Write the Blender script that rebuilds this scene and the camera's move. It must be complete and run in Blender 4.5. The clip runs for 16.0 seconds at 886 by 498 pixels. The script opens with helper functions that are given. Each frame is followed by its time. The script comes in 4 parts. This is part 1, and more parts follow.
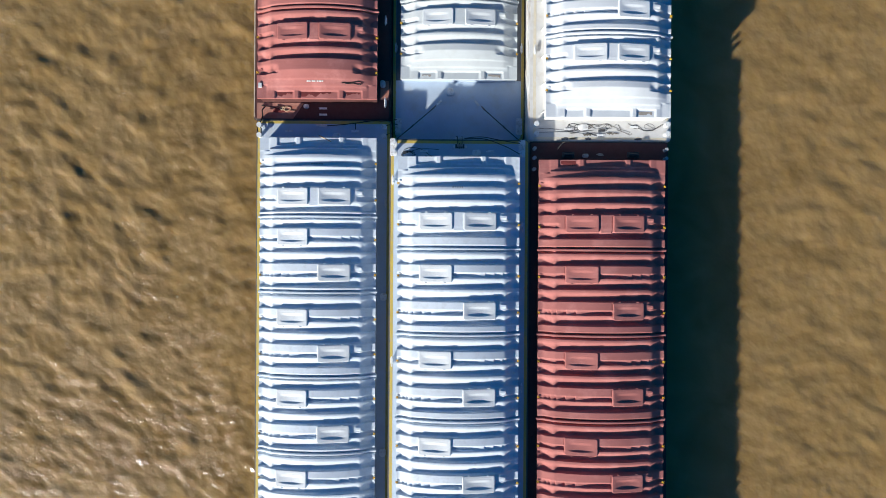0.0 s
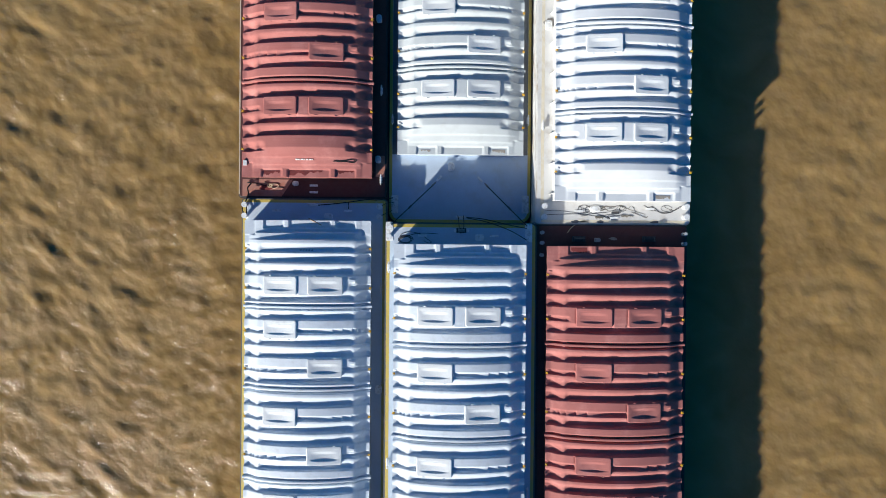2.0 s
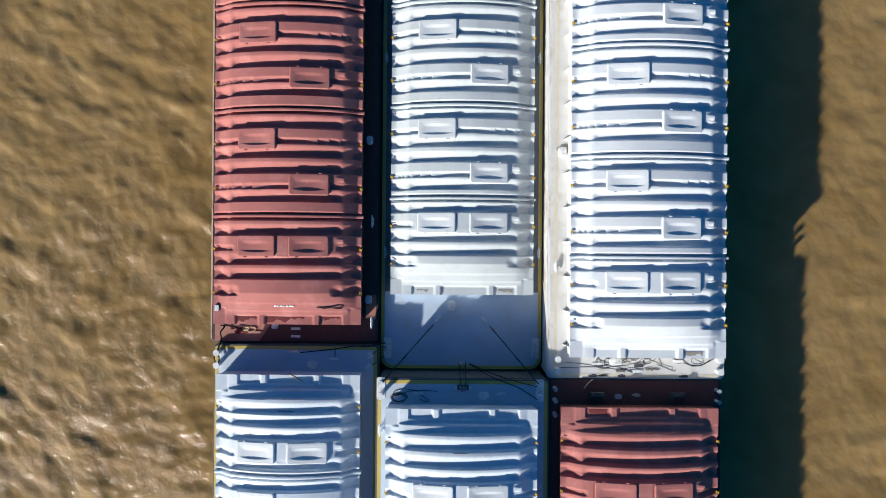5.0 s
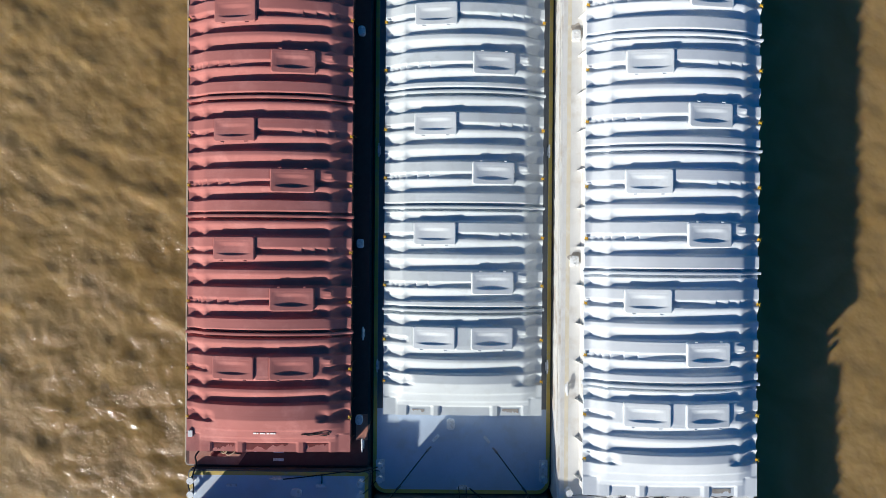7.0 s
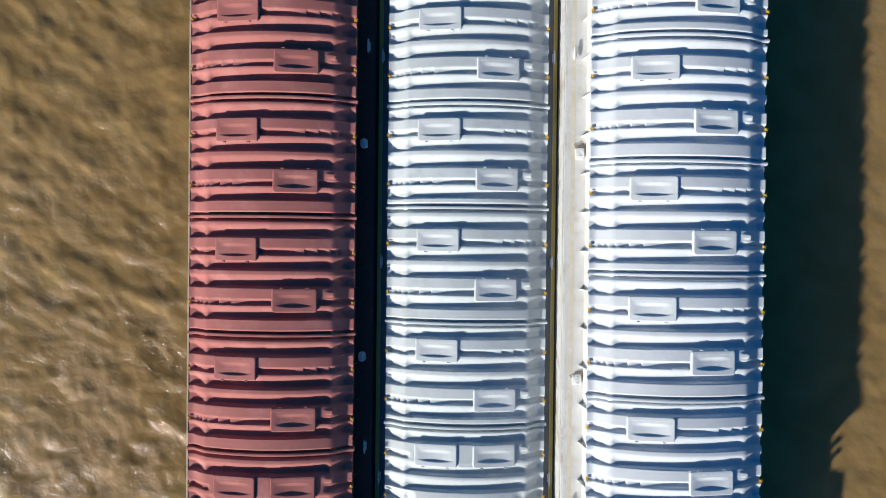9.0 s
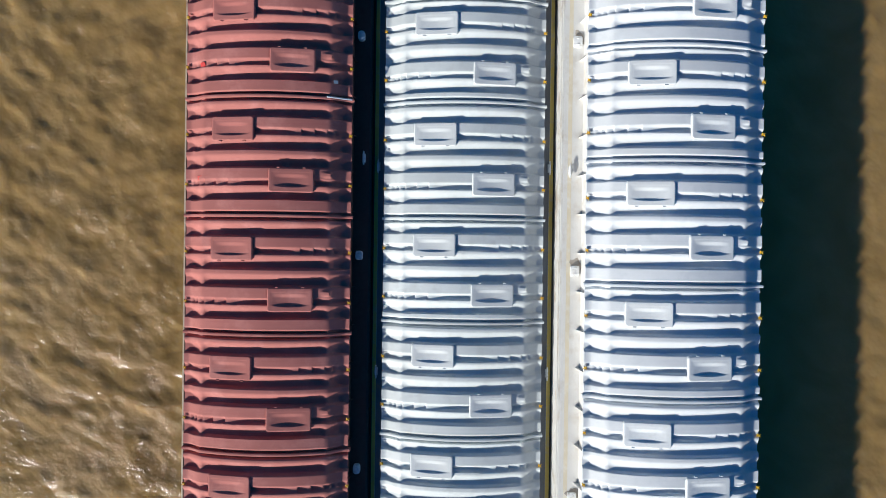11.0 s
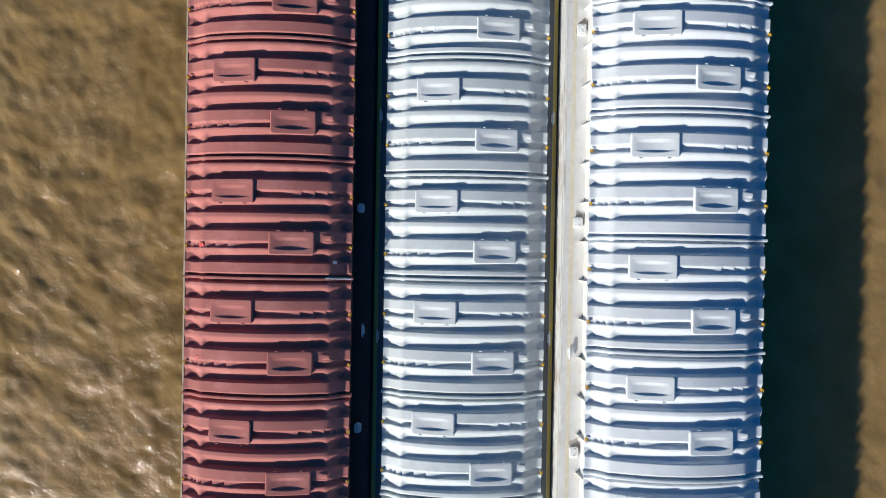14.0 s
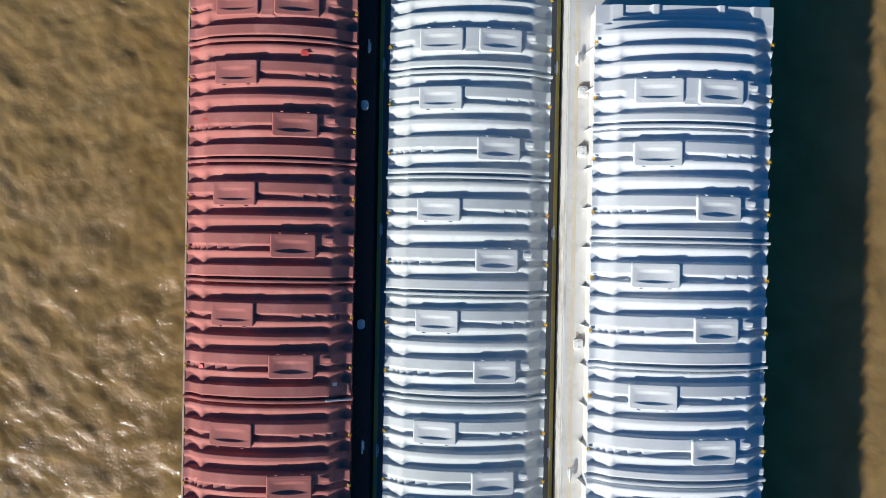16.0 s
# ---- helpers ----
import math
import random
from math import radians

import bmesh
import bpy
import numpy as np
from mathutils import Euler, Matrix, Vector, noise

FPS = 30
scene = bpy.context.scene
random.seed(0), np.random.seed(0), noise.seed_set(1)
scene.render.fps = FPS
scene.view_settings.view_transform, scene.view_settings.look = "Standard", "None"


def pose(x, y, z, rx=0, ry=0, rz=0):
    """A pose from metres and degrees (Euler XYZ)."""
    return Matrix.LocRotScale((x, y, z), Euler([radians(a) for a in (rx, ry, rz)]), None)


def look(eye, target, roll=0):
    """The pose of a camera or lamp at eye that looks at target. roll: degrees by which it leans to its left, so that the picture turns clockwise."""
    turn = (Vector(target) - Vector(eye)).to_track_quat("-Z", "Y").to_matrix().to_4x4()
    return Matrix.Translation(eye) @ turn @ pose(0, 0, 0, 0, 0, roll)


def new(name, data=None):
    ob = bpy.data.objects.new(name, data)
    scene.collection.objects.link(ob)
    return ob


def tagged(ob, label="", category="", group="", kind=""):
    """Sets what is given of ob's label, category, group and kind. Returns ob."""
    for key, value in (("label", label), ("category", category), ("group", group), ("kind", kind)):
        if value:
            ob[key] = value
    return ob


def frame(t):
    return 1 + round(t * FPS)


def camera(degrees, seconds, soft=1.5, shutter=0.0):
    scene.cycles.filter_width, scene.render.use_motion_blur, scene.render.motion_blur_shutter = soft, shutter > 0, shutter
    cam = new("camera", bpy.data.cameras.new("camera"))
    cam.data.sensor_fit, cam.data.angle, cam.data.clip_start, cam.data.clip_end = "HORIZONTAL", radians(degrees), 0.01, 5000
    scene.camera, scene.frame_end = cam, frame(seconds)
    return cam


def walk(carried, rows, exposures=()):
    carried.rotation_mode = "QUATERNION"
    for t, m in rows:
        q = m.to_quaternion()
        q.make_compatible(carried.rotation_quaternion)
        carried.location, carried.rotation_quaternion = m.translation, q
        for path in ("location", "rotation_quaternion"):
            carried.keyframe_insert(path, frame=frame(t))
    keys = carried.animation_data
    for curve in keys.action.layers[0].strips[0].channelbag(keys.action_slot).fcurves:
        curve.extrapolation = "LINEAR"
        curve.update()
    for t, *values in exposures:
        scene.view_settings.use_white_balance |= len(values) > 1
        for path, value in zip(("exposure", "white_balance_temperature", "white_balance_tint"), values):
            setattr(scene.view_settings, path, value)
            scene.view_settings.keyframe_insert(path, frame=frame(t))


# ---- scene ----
cam = camera(75.0, 16.0, soft=0.75)
SUN_EL, SUN_AZ, SUN, SUN_COLOUR = 20.5, 41.5, 5.0, (1.0, 0.98, 0.92)
SKY, SKY_SAT = 0.066, 1.86
EXPOSURE = [(0, 0.33), (3.5, 0.30), (6.3, 0.24), (7.5, 0.13), (16, 0.11)]
RIVER_Z = -1.02
WATER_DARK, WATER_LIGHT = (0.272, 0.174, 0.066), (0.375, 0.247, 0.104)
PATH = [
    (0.0, pose(-0.627, -9.364, 47.669, -0.009, -0.125, 0.351)),
    (0.5, pose(-0.652, -7.638, 46.836, -0.110, -0.132, 0.434)),
    (1.0, pose(-0.665, -5.919, 45.980, -0.207, -0.141, 0.465)),
    (1.5, pose(-0.641, -4.228, 45.107, -0.270, -0.127, 0.460)),
    (2.0, pose(-0.625, -2.591, 44.235, -0.267, -0.070, 0.449)),
    (2.5, pose(-0.607, -0.991, 43.369, -0.189, -0.032, 0.453)),
    (3.0, pose(-0.597, 0.588, 42.505, -0.087, 0.003, 0.461)),
    (3.5, pose(-0.565, 2.167, 41.660, 0.028, 0.059, 0.442)),
    (4.0, pose(-0.518, 3.766, 40.842, 0.096, 0.101, 0.445)),
    (4.2, pose(-0.510, 4.421, 40.522, 0.089, 0.113, 0.466)),
    (6.3, pose(-0.485, 11.565, 36.703, 0.001, 0.149, 0.412)),
    (6.5, pose(-0.475, 12.263, 36.330, -0.058, 0.155, 0.420)),
    (7.0, pose(-0.437, 14.074, 35.464, -0.268, 0.191, 0.459)),
    (7.5, pose(-0.416, 15.878, 35.210, -0.439, 0.258, 0.480)),
    (8.0, pose(-0.444, 17.597, 35.241, -0.520, 0.240, 0.548)),
    (8.5, pose(-0.528, 19.224, 35.279, -0.450, 0.237, 0.572)),
    (9.0, pose(-0.609, 20.804, 35.296, -0.401, 0.213, 0.627)),
    (9.2, pose(-0.615, 21.453, 35.311, -0.379, 0.213, 0.665)),
    (11.3, pose(-0.324, 28.319, 35.157, -0.301, 0.289, 0.774)),
    (11.5, pose(-0.315, 28.998, 35.139, -0.327, 0.288, 0.814)),
    (12.0, pose(-0.336, 30.737, 35.132, -0.449, 0.274, 0.846)),
    (12.5, pose(-0.374, 32.449, 35.096, -0.508, 0.244, 0.866)),
    (13.0, pose(-0.446, 34.128, 35.079, -0.493, 0.182, 0.929)),
    (13.5, pose(-0.503, 35.813, 35.031, -0.490, 0.159, 0.946)),
    (14.0, pose(-0.524, 37.488, 35.001, -0.478, 0.177, 0.964)),
    (14.5, pose(-0.537, 39.175, 34.979, -0.465, 0.201, 0.979)),
    (15.0, pose(-0.585, 40.836, 34.969, -0.470, 0.167, 1.003)),
    (15.5, pose(-0.633, 42.482, 34.944, -0.452, 0.139, 1.025)),
    (16.0, pose(-0.682, 44.168, 34.924, -0.362, 0.106, 1.040)),
]
walk(cam, PATH, EXPOSURE)

# ---------------------------------------------------------------- world, sun
world = bpy.data.worlds.new("sky")
scene.world = world
world.use_nodes = True
sky = world.node_tree.nodes.new("ShaderNodeTexSky")
sky.sky_type, sky.sun_disc = "NISHITA", False
sky.sun_elevation, sky.sun_rotation = radians(SUN_EL), radians(180 + SUN_AZ)
bg = world.node_tree.nodes["Background"]
sky.air_density, sky.dust_density, sky.ozone_density = 1.0, 2.2, 4.0
tint = world.node_tree.nodes.new("ShaderNodeHueSaturation")
tint.inputs["Hue"].default_value, tint.inputs["Saturation"].default_value = 0.503, SKY_SAT
world.node_tree.links.new(sky.outputs[0], tint.inputs["Color"])
world.node_tree.links.new(tint.outputs[0], bg.inputs[0])
bg.inputs[1].default_value = SKY
sun = new("sun", bpy.data.lights.new("sun", "SUN"))
sun.data.energy, sun.data.angle, sun.data.color = SUN, radians(1.1), SUN_COLOUR
ce, se = math.cos(radians(SUN_EL)), math.sin(radians(SUN_EL))
sun.matrix_world = look((-100 * ce * math.sin(radians(SUN_AZ)), -100 * ce * math.cos(radians(SUN_AZ)), 100 * se), (0, 0, 0))


# ---------------------------------------------------------------- materials
def surface(name, colour, rough=0.6, metal=0.0, dirt=None, dirt_scale=0.6, dirt_amount=0.5, grain=25.0, grain_amount=0.12,
            bump=0.15, bump_scale=18.0, streak=None, vary=0.06, dirt_edge=(0.5, 0.68), gloss=0.5):
    """A painted, moulded or bare surface: base colour with fine grain, stains of their own shape and a little relief."""
    m = bpy.data.materials.new(name)
    m.use_nodes = True
    nt = m.node_tree
    N, L = nt.nodes.new, nt.links.new
    b = nt.nodes["Principled BSDF"]
    b.inputs["Metallic"].default_value = metal
    b.inputs["Specular IOR Level"].default_value = gloss
    co = N("ShaderNodeTexCoord")
    info = N("ShaderNodeObjectInfo")
    off = N("ShaderNodeVectorMath")
    off.operation = "MULTIPLY_ADD"
    L(info.outputs["Random"], off.inputs[0])
    off.inputs[1].default_value = (37.0, 53.0, 11.0)
    L(co.outputs["Object"], off.inputs[2])
    src = off.outputs[0]

    def noise_at(scale, detail, vec=None, rough_n=0.55):
        n = N("ShaderNodeTexNoise")
        n.inputs["Scale"].default_value, n.inputs["Detail"].default_value, n.inputs["Roughness"].default_value = scale, detail, rough_n
        L(vec or src, n.inputs["Vector"])
        return n.outputs[0]

    def blend(kind, fac, a, c):
        x = N("ShaderNodeMix")
        x.data_type, x.blend_type = "RGBA", kind
        if isinstance(fac, float):
            x.inputs[0].default_value = fac
        else:
            L(fac, x.inputs[0])
        for sock, v in ((x.inputs[6], a), (x.inputs[7], c)):
            if isinstance(v, tuple):
                sock.default_value = (*v, 1)
            else:
                L(v, sock)
        return x.outputs[2]

    def ramp(val, a, c, lo=0.0, hi=1.0):
        r = N("ShaderNodeMapRange")
        r.inputs[1].default_value, r.inputs[2].default_value, r.inputs[3].default_value, r.inputs[4].default_value = a, c, lo, hi
        L(val, r.inputs[0])
        return r.outputs[0]

    tone = ramp(noise_at(0.35, 3), 0.3, 0.7, 1 - vary * 1.6, 1 + vary)
    fine = ramp(noise_at(grain, 5), 0.25, 0.75, 1 - grain_amount, 1 + grain_amount * 0.6)
    each = ramp(info.outputs["Random"], 0, 1, 1 - vary, 1 + vary * 0.5)
    val = N("ShaderNodeMath")
    val.operation = "MULTIPLY"
    L(tone, val.inputs[0])
    L(fine, val.inputs[1])
    val2 = N("ShaderNodeMath")
    val2.operation = "MULTIPLY"
    L(val.outputs[0], val2.inputs[0])
    L(each, val2.inputs[1])
    grey = N("ShaderNodeCombineColor")
    for i in range(3):
        L(val2.outputs[0], grey.inputs[i])
    col = blend("MULTIPLY", 1.0, colour, grey.outputs[0])
    if dirt:
        spots = ramp(noise_at(dirt_scale, 8, rough_n=0.65), dirt_edge[0], dirt_edge[1], 0.0, dirt_amount)
        col = blend("MIX", spots, col, dirt)
    if streak:
        sv = N("ShaderNodeVectorMath")
        sv.operation = "MULTIPLY"
        L(src, sv.inputs[0])
        sv.inputs[1].default_value = (0.25, 9.0, 1.0)
        lines = ramp(noise_at(1.0, 6, sv.outputs[0], 0.6), 0.52, 0.75, 0.0, 0.4)
        col = blend("MIX", lines, col, streak)
    L(col, b.inputs["Base Color"])
    L(ramp(noise_at(4.0, 5), 0.3, 0.7, max(rough - 0.1, 0.02), min(rough + 0.12, 1.0)), b.inputs["Roughness"])
    if bump:
        bp = N("ShaderNodeBump")
        bp.inputs["Strength"].default_value, bp.inputs["Distance"].default_value = bump, 0.02
        L(noise_at(bump_scale, 6), bp.inputs["Height"])
        L(bp.outputs[0], b.inputs["Normal"])
    return m


def water_material():
    m = bpy.data.materials.new("river_water")
    m.use_nodes = True
    nt = m.node_tree
    N, L = nt.nodes.new, nt.links.new
    b = nt.nodes["Principled BSDF"]
    co = N("ShaderNodeTexCoord")
    mp = N("ShaderNodeMapping")
    mp.vector_type = "TEXTURE"
    mp.inputs["Rotation"].default_value = (0, 0, radians(55))
    mp.inputs["Scale"].default_value = (1.0, 1.25, 1.0)
    L(co.outputs["Object"], mp.inputs[0])
    n1 = N("ShaderNodeTexNoise")
    n1.inputs["Scale"].default_value, n1.inputs["Detail"].default_value = 0.30, 7
    n1.inputs["Distortion"].default_value = 0.8
    L(mp.outputs[0], n1.inputs["Vector"])
    r = N("ShaderNodeValToRGB")
    r.color_ramp.elements[0].position, r.color_ramp.elements[0].color = 0.3, (*WATER_DARK, 1)
    r.color_ramp.elements[1].position, r.color_ramp.elements[1].color = 0.7, (*WATER_LIGHT, 1)
    L(n1.outputs[0], r.inputs[0])
    L(r.outputs[0], b.inputs["Base Color"])
    b.inputs["Roughness"].default_value = 0.9
    b.inputs["Specular IOR Level"].default_value = 0.0
    b.inputs["Subsurface Weight"].default_value, b.inputs["Subsurface Scale"].default_value = 1.0, 0.14
    b.inputs["Subsurface Radius"].default_value = (1.0, 0.75, 0.4)
    b.inputs["Coat Weight"].default_value, b.inputs["Coat IOR"].default_value, b.inputs["Coat Roughness"].default_value = 1.0, 1.33, 0.13
    n2 = N("ShaderNodeTexNoise")
    n2.inputs["Scale"].default_value, n2.inputs["Detail"].default_value, n2.inputs["Roughness"].default_value = 1.15, 2, 0.5
    L(mp.outputs[0], n2.inputs["Vector"])
    n3 = N("ShaderNodeTexNoise")
    n3.inputs["Scale"].default_value, n3.inputs["Detail"].default_value = 6.5, 3
    L(co.outputs["Object"], n3.inputs["Vector"])
    gust = N("ShaderNodeTexNoise")
    gust.inputs["Scale"].default_value, gust.inputs["Detail"].default_value = 0.55, 3
    L(mp.outputs[0], gust.inputs["Vector"])
    amount = N("ShaderNodeMapRange")
    amount.inputs[1].default_value, amount.inputs[2].default_value, amount.inputs[3].default_value, amount.inputs[4].default_value = 0.42, 0.62, 0.42, 2.1
    L(gust.outputs[0], amount.inputs[0])
    ripple = N("ShaderNodeMath")
    ripple.operation = "MULTIPLY"
    L(n3.outputs[0], ripple.inputs[0])
    L(amount.outputs[0], ripple.inputs[1])
    b1, b2 = N("ShaderNodeBump"), N("ShaderNodeBump")
    b1.inputs["Strength"].default_value, b1.inputs["Distance"].default_value = 0.8, 0.26
    b2.inputs["Strength"].default_value, b2.inputs["Distance"].default_value = 1.0, 0.12
    L(n2.outputs[0], b1.inputs["Height"])
    sep, lee, calm = N("ShaderNodeSeparateXYZ"), N("ShaderNodeMapRange"), N("ShaderNodeMath")
    L(co.outputs["Object"], sep.inputs[0])
    L(sep.outputs[0], lee.inputs[0])
    lee.inputs[1].default_value, lee.inputs[2].default_value, lee.inputs[3].default_value, lee.inputs[4].default_value = 8.0, 15.0, 1.0, 0.15
    calm.operation = "MULTIPLY"
    L(ripple.outputs[0], calm.inputs[0])
    L(lee.outputs[0], calm.inputs[1])
    side, still = N("ShaderNodeMapRange"), N("ShaderNodeMath")
    L(sep.outputs[0], side.inputs[0])
    side.inputs[1].default_value, side.inputs[2].default_value, side.inputs[3].default_value, side.inputs[4].default_value = -21.0, -16.5, 1.0, 0.3
    still.operation = "MULTIPLY"
    L(calm.outputs[0], still.inputs[0])
    L(side.outputs[0], still.inputs[1])
    L(still.outputs[0], b2.inputs["Height"])
    L(b1.outputs[0], b2.inputs["Normal"])
    L(b2.outputs[0], b.inputs["Coat Normal"])
    b3 = N("ShaderNodeBump")
    b3.inputs["Strength"].default_value, b3.inputs["Distance"].default_value = 0.50, 0.13
    L(n2.outputs[0], b3.inputs["Height"])
    L(b3.outputs[0], b.inputs["Normal"])
    return m


LID_WHITE = surface("matt_white_lid", (0.77, 0.81, 0.83), 0.6, dirt=(0.66, 0.69, 0.70), dirt_amount=0.6, dirt_scale=5.0, grain_amount=0.12, bump=0.12)
LID_GREY = surface("dull_white_lid", (0.71, 0.75, 0.76), 0.6, dirt=(0.62, 0.65, 0.65), dirt_amount=0.6, dirt_scale=5.0, grain_amount=0.12, bump=0.12)
WHITE = surface("white_fibreglass", (0.76, 0.80, 0.83), 0.45, dirt=(0.59, 0.645, 0.68), dirt_amount=0.40, dirt_scale=1.5, streak=(0.66, 0.70, 0.71), grain_amount=0.08, bump=0.05)
BLUEWHITE = surface("cool_white_fibreglass", (0.72, 0.795, 0.865), 0.45, dirt=(0.56, 0.61, 0.64), dirt_amount=0.50, dirt_scale=2.4, streak=(0.62, 0.68, 0.71), grain_amount=0.08, bump=0.05)
GREYWHITE = surface("weathered_white_fibreglass", (0.67, 0.72, 0.725), 0.48, dirt=(0.51, 0.54, 0.53), dirt_amount=0.50, dirt_scale=1.3, streak=(0.56, 0.60, 0.60), grain_amount=0.10, bump=0.06)
RED = surface("faded_red_fibreglass", (0.475, 0.180, 0.160), 0.8, gloss=0.1, dirt=(0.657, 0.297, 0.265), dirt_amount=0.5, streak=(0.424, 0.122, 0.111), grain_amount=0.08, bump=0.06)
DECK_GREY = surface("grey_deck_paint", (0.535, 0.64, 0.765), 0.7, dirt=(0.46, 0.47, 0.46), dirt_amount=0.45, dirt_scale=0.9, bump=0.25)
DECK_PALE = surface("pale_grey_deck_paint", (0.57, 0.66, 0.76), 0.7, dirt=(0.50, 0.52, 0.52), dirt_amount=0.4, dirt_scale=0.9, bump=0.25)
DECK_CREAM = surface("cream_deck_paint", (0.74, 0.735, 0.71), 0.7, dirt=(0.52, 0.47, 0.40), dirt_amount=0.55, dirt_scale=1.1, bump=0.25)
DECK_RED_SUNLIT = surface("sunlit_oxide_red_deck", (0.5, 0.237, 0.181), 0.75, dirt=(0.375, 0.112, 0.056), dirt_amount=0.7, dirt_scale=0.9, bump=0.3)
# also coats the red barge's deck, there as its shaded tone
DECK_DARK = surface("dark_red_deck_paint", (0.125, 0.042, 0.037), 0.7, dirt=(0.081, 0.048, 0.044), dirt_amount=0.6, bump=0.3)
HULL_DARK = surface("dark_hull_paint", (0.045, 0.035, 0.034), 0.6, dirt=(0.16, 0.07, 0.04), dirt_amount=0.6, bump=0.3)
HULL_WHITE = surface("white_hull_paint", (0.66, 0.66, 0.63), 0.55, dirt=(0.32, 0.22, 0.13), dirt_amount=0.6, dirt_scale=0.5, bump=0.2)
HULL_GREY = surface("dark_grey_hull_paint", (0.10, 0.11, 0.12), 0.6, dirt=(0.25, 0.16, 0.1), dirt_amount=0.6, bump=0.25)
YELLOW = surface("yellow_edge_paint", (0.65, 0.481, 0.104), 0.6, dirt=(0.468, 0.39, 0.26), dirt_amount=0.7, dirt_scale=2.5, bump=0.2)
OLD_YELLOW = surface("worn_yellow_paint", (0.72, 0.648, 0.492), 0.7, dirt=(0.744, 0.72, 0.648), dirt_amount=0.9, dirt_scale=2.0, bump=0.2)
LATCH = surface("yellow_latch_paint", (0.828, 0.483, 0.034), 0.5, dirt=(0.184, 0.103, 0.034), dirt_amount=0.6, dirt_scale=7)
BOLLARD = surface("pale_bollard_paint", (0.842, 0.86, 0.86), 0.55, dirt=(0.324, 0.27, 0.216), dirt_amount=0.6, dirt_scale=4)
STEEL = surface("worn_steel", (0.30, 0.30, 0.31), 0.42, metal=0.7, dirt=(0.14, 0.07, 0.04), dirt_amount=0.7, dirt_scale=5)
BLACK = surface("tarred_rope", (0.025, 0.023, 0.022), 0.85, grain=60, grain_amount=0.4, bump=0.6, bump_scale=60)
ROPE = surface("old_grey_rope", (0.20, 0.18, 0.15), 0.9, grain=60, grain_amount=0.4, bump=0.6, bump_scale=60)
TAN_ROPE = surface("tan_rope", (0.6, 0.456, 0.3), 0.9, grain=60, grain_amount=0.3, bump=0.6, bump_scale=60)
RUST = surface("rust_patch", (0.204, 0.036, 0.034), 0.85, dirt=(0.12, 0.026, 0.024), dirt_amount=0.8, dirt_scale=3, bump=0.5)
SILT = surface("dried_silt", (0.408, 0.372, 0.324), 0.95, dirt=(0.288, 0.228, 0.18), dirt_amount=0.8, dirt_scale=4, bump=0.6)
PATCH_RED = surface("fresh_red_paint", (0.624, 0.054, 0.048), 0.5, dirt=(0.48, 0.144, 0.132), dirt_amount=0.5, dirt_scale=6)
MARK_WHITE = surface("white_marking_paint", (0.8, 0.8, 0.78), 0.6)
BLUE = surface("pale_blue_paint", (0.50, 0.58, 0.66), 0.5, dirt=(0.3, 0.3, 0.3), dirt_amount=0.4, dirt_scale=4)
TAN_EDGE = surface("tan_sunlit_edge", (0.6, 0.504, 0.384), 0.7, dirt=(0.264, 0.12, 0.084), dirt_amount=0.8, dirt_scale=1.5, bump=0.2)
GREY_IRON = surface("grey_iron_paint", (0.432, 0.456, 0.48), 0.55, dirt=(0.24, 0.156, 0.12), dirt_amount=0.6, dirt_scale=5)
DARKBOX = surface("dark_grey_paint", (0.06, 0.07, 0.08), 0.5, dirt=(0.14, 0.08, 0.05), dirt_amount=0.5, dirt_scale=4)
SIDE_SHADE = surface("side_shade_tone", (0.156, 0.168, 0.186), 0.75, dirt=(0.24, 0.18, 0.132), dirt_amount=0.5, dirt_scale=1.5, bump=0.3)
WATER = water_material()


# ---------------------------------------------------------------- mesh helpers
def mesh_of(name, verts, faces, material, smooth=False, sharp=None):
    me = bpy.data.meshes.new(name)
    me.from_pydata(verts, [], faces)
    me.materials.append(material)
    if smooth:
        me.polygons.foreach_set("use_smooth", [True] * len(me.polygons))
        if sharp:
            me.set_sharp_from_angle(angle=radians(sharp))
    me.update()
    return me


def bm_mesh(name, bm, material, smooth=False):
    me = bpy.data.meshes.new(name)
    bmesh.ops.recalc_face_normals(bm, faces=bm.faces)
    bm.to_mesh(me)
    bm.free()
    me.materials.append(material)
    if smooth:
        me.polygons.foreach_set("use_smooth", [True] * len(me.polygons))
        me.set_sharp_from_angle(angle=radians(40))
    return me


def child(name, me, parent, m=None, label=""):
    ob = new(name, me)
    ob.parent = parent
    if m is not None:
        ob.matrix_basis = m
    if label:
        ob["label"] = label
    return ob


def box_bm(sx, sy, sz, bevel=0.0, z0=0.0, bm=None, at=(0, 0, 0)):
    """A bevelled block standing on z0."""
    bm = bm or bmesh.new()
    made = bmesh.ops.create_cube(bm, size=1)["verts"]
    bmesh.ops.transform(bm, verts=made, matrix=Matrix.Translation((at[0], at[1], at[2] + z0 + sz / 2)) @ Matrix.Diagonal((sx, sy, sz, 1)))
    if bevel:
        es = list({e for v in made for e in v.link_edges})
        bmesh.ops.bevel(bm, geom=es, offset=bevel, segments=2, profile=0.6, affect="EDGES")
    return bm


def tube_bm(r, h, seg=20, z0=0.0, bm=None, at=(0, 0, 0), r2=None, turn=None):
    bm = bm or bmesh.new()
    made = bmesh.ops.create_cone(bm, cap_ends=True, segments=seg, radius1=r, radius2=r if r2 is None else r2, depth=h)["verts"]
    m = Matrix.Translation((at[0], at[1], at[2] + z0 + h / 2))
    bmesh.ops.transform(bm, verts=made, matrix=m @ turn if turn else m)
    return bm


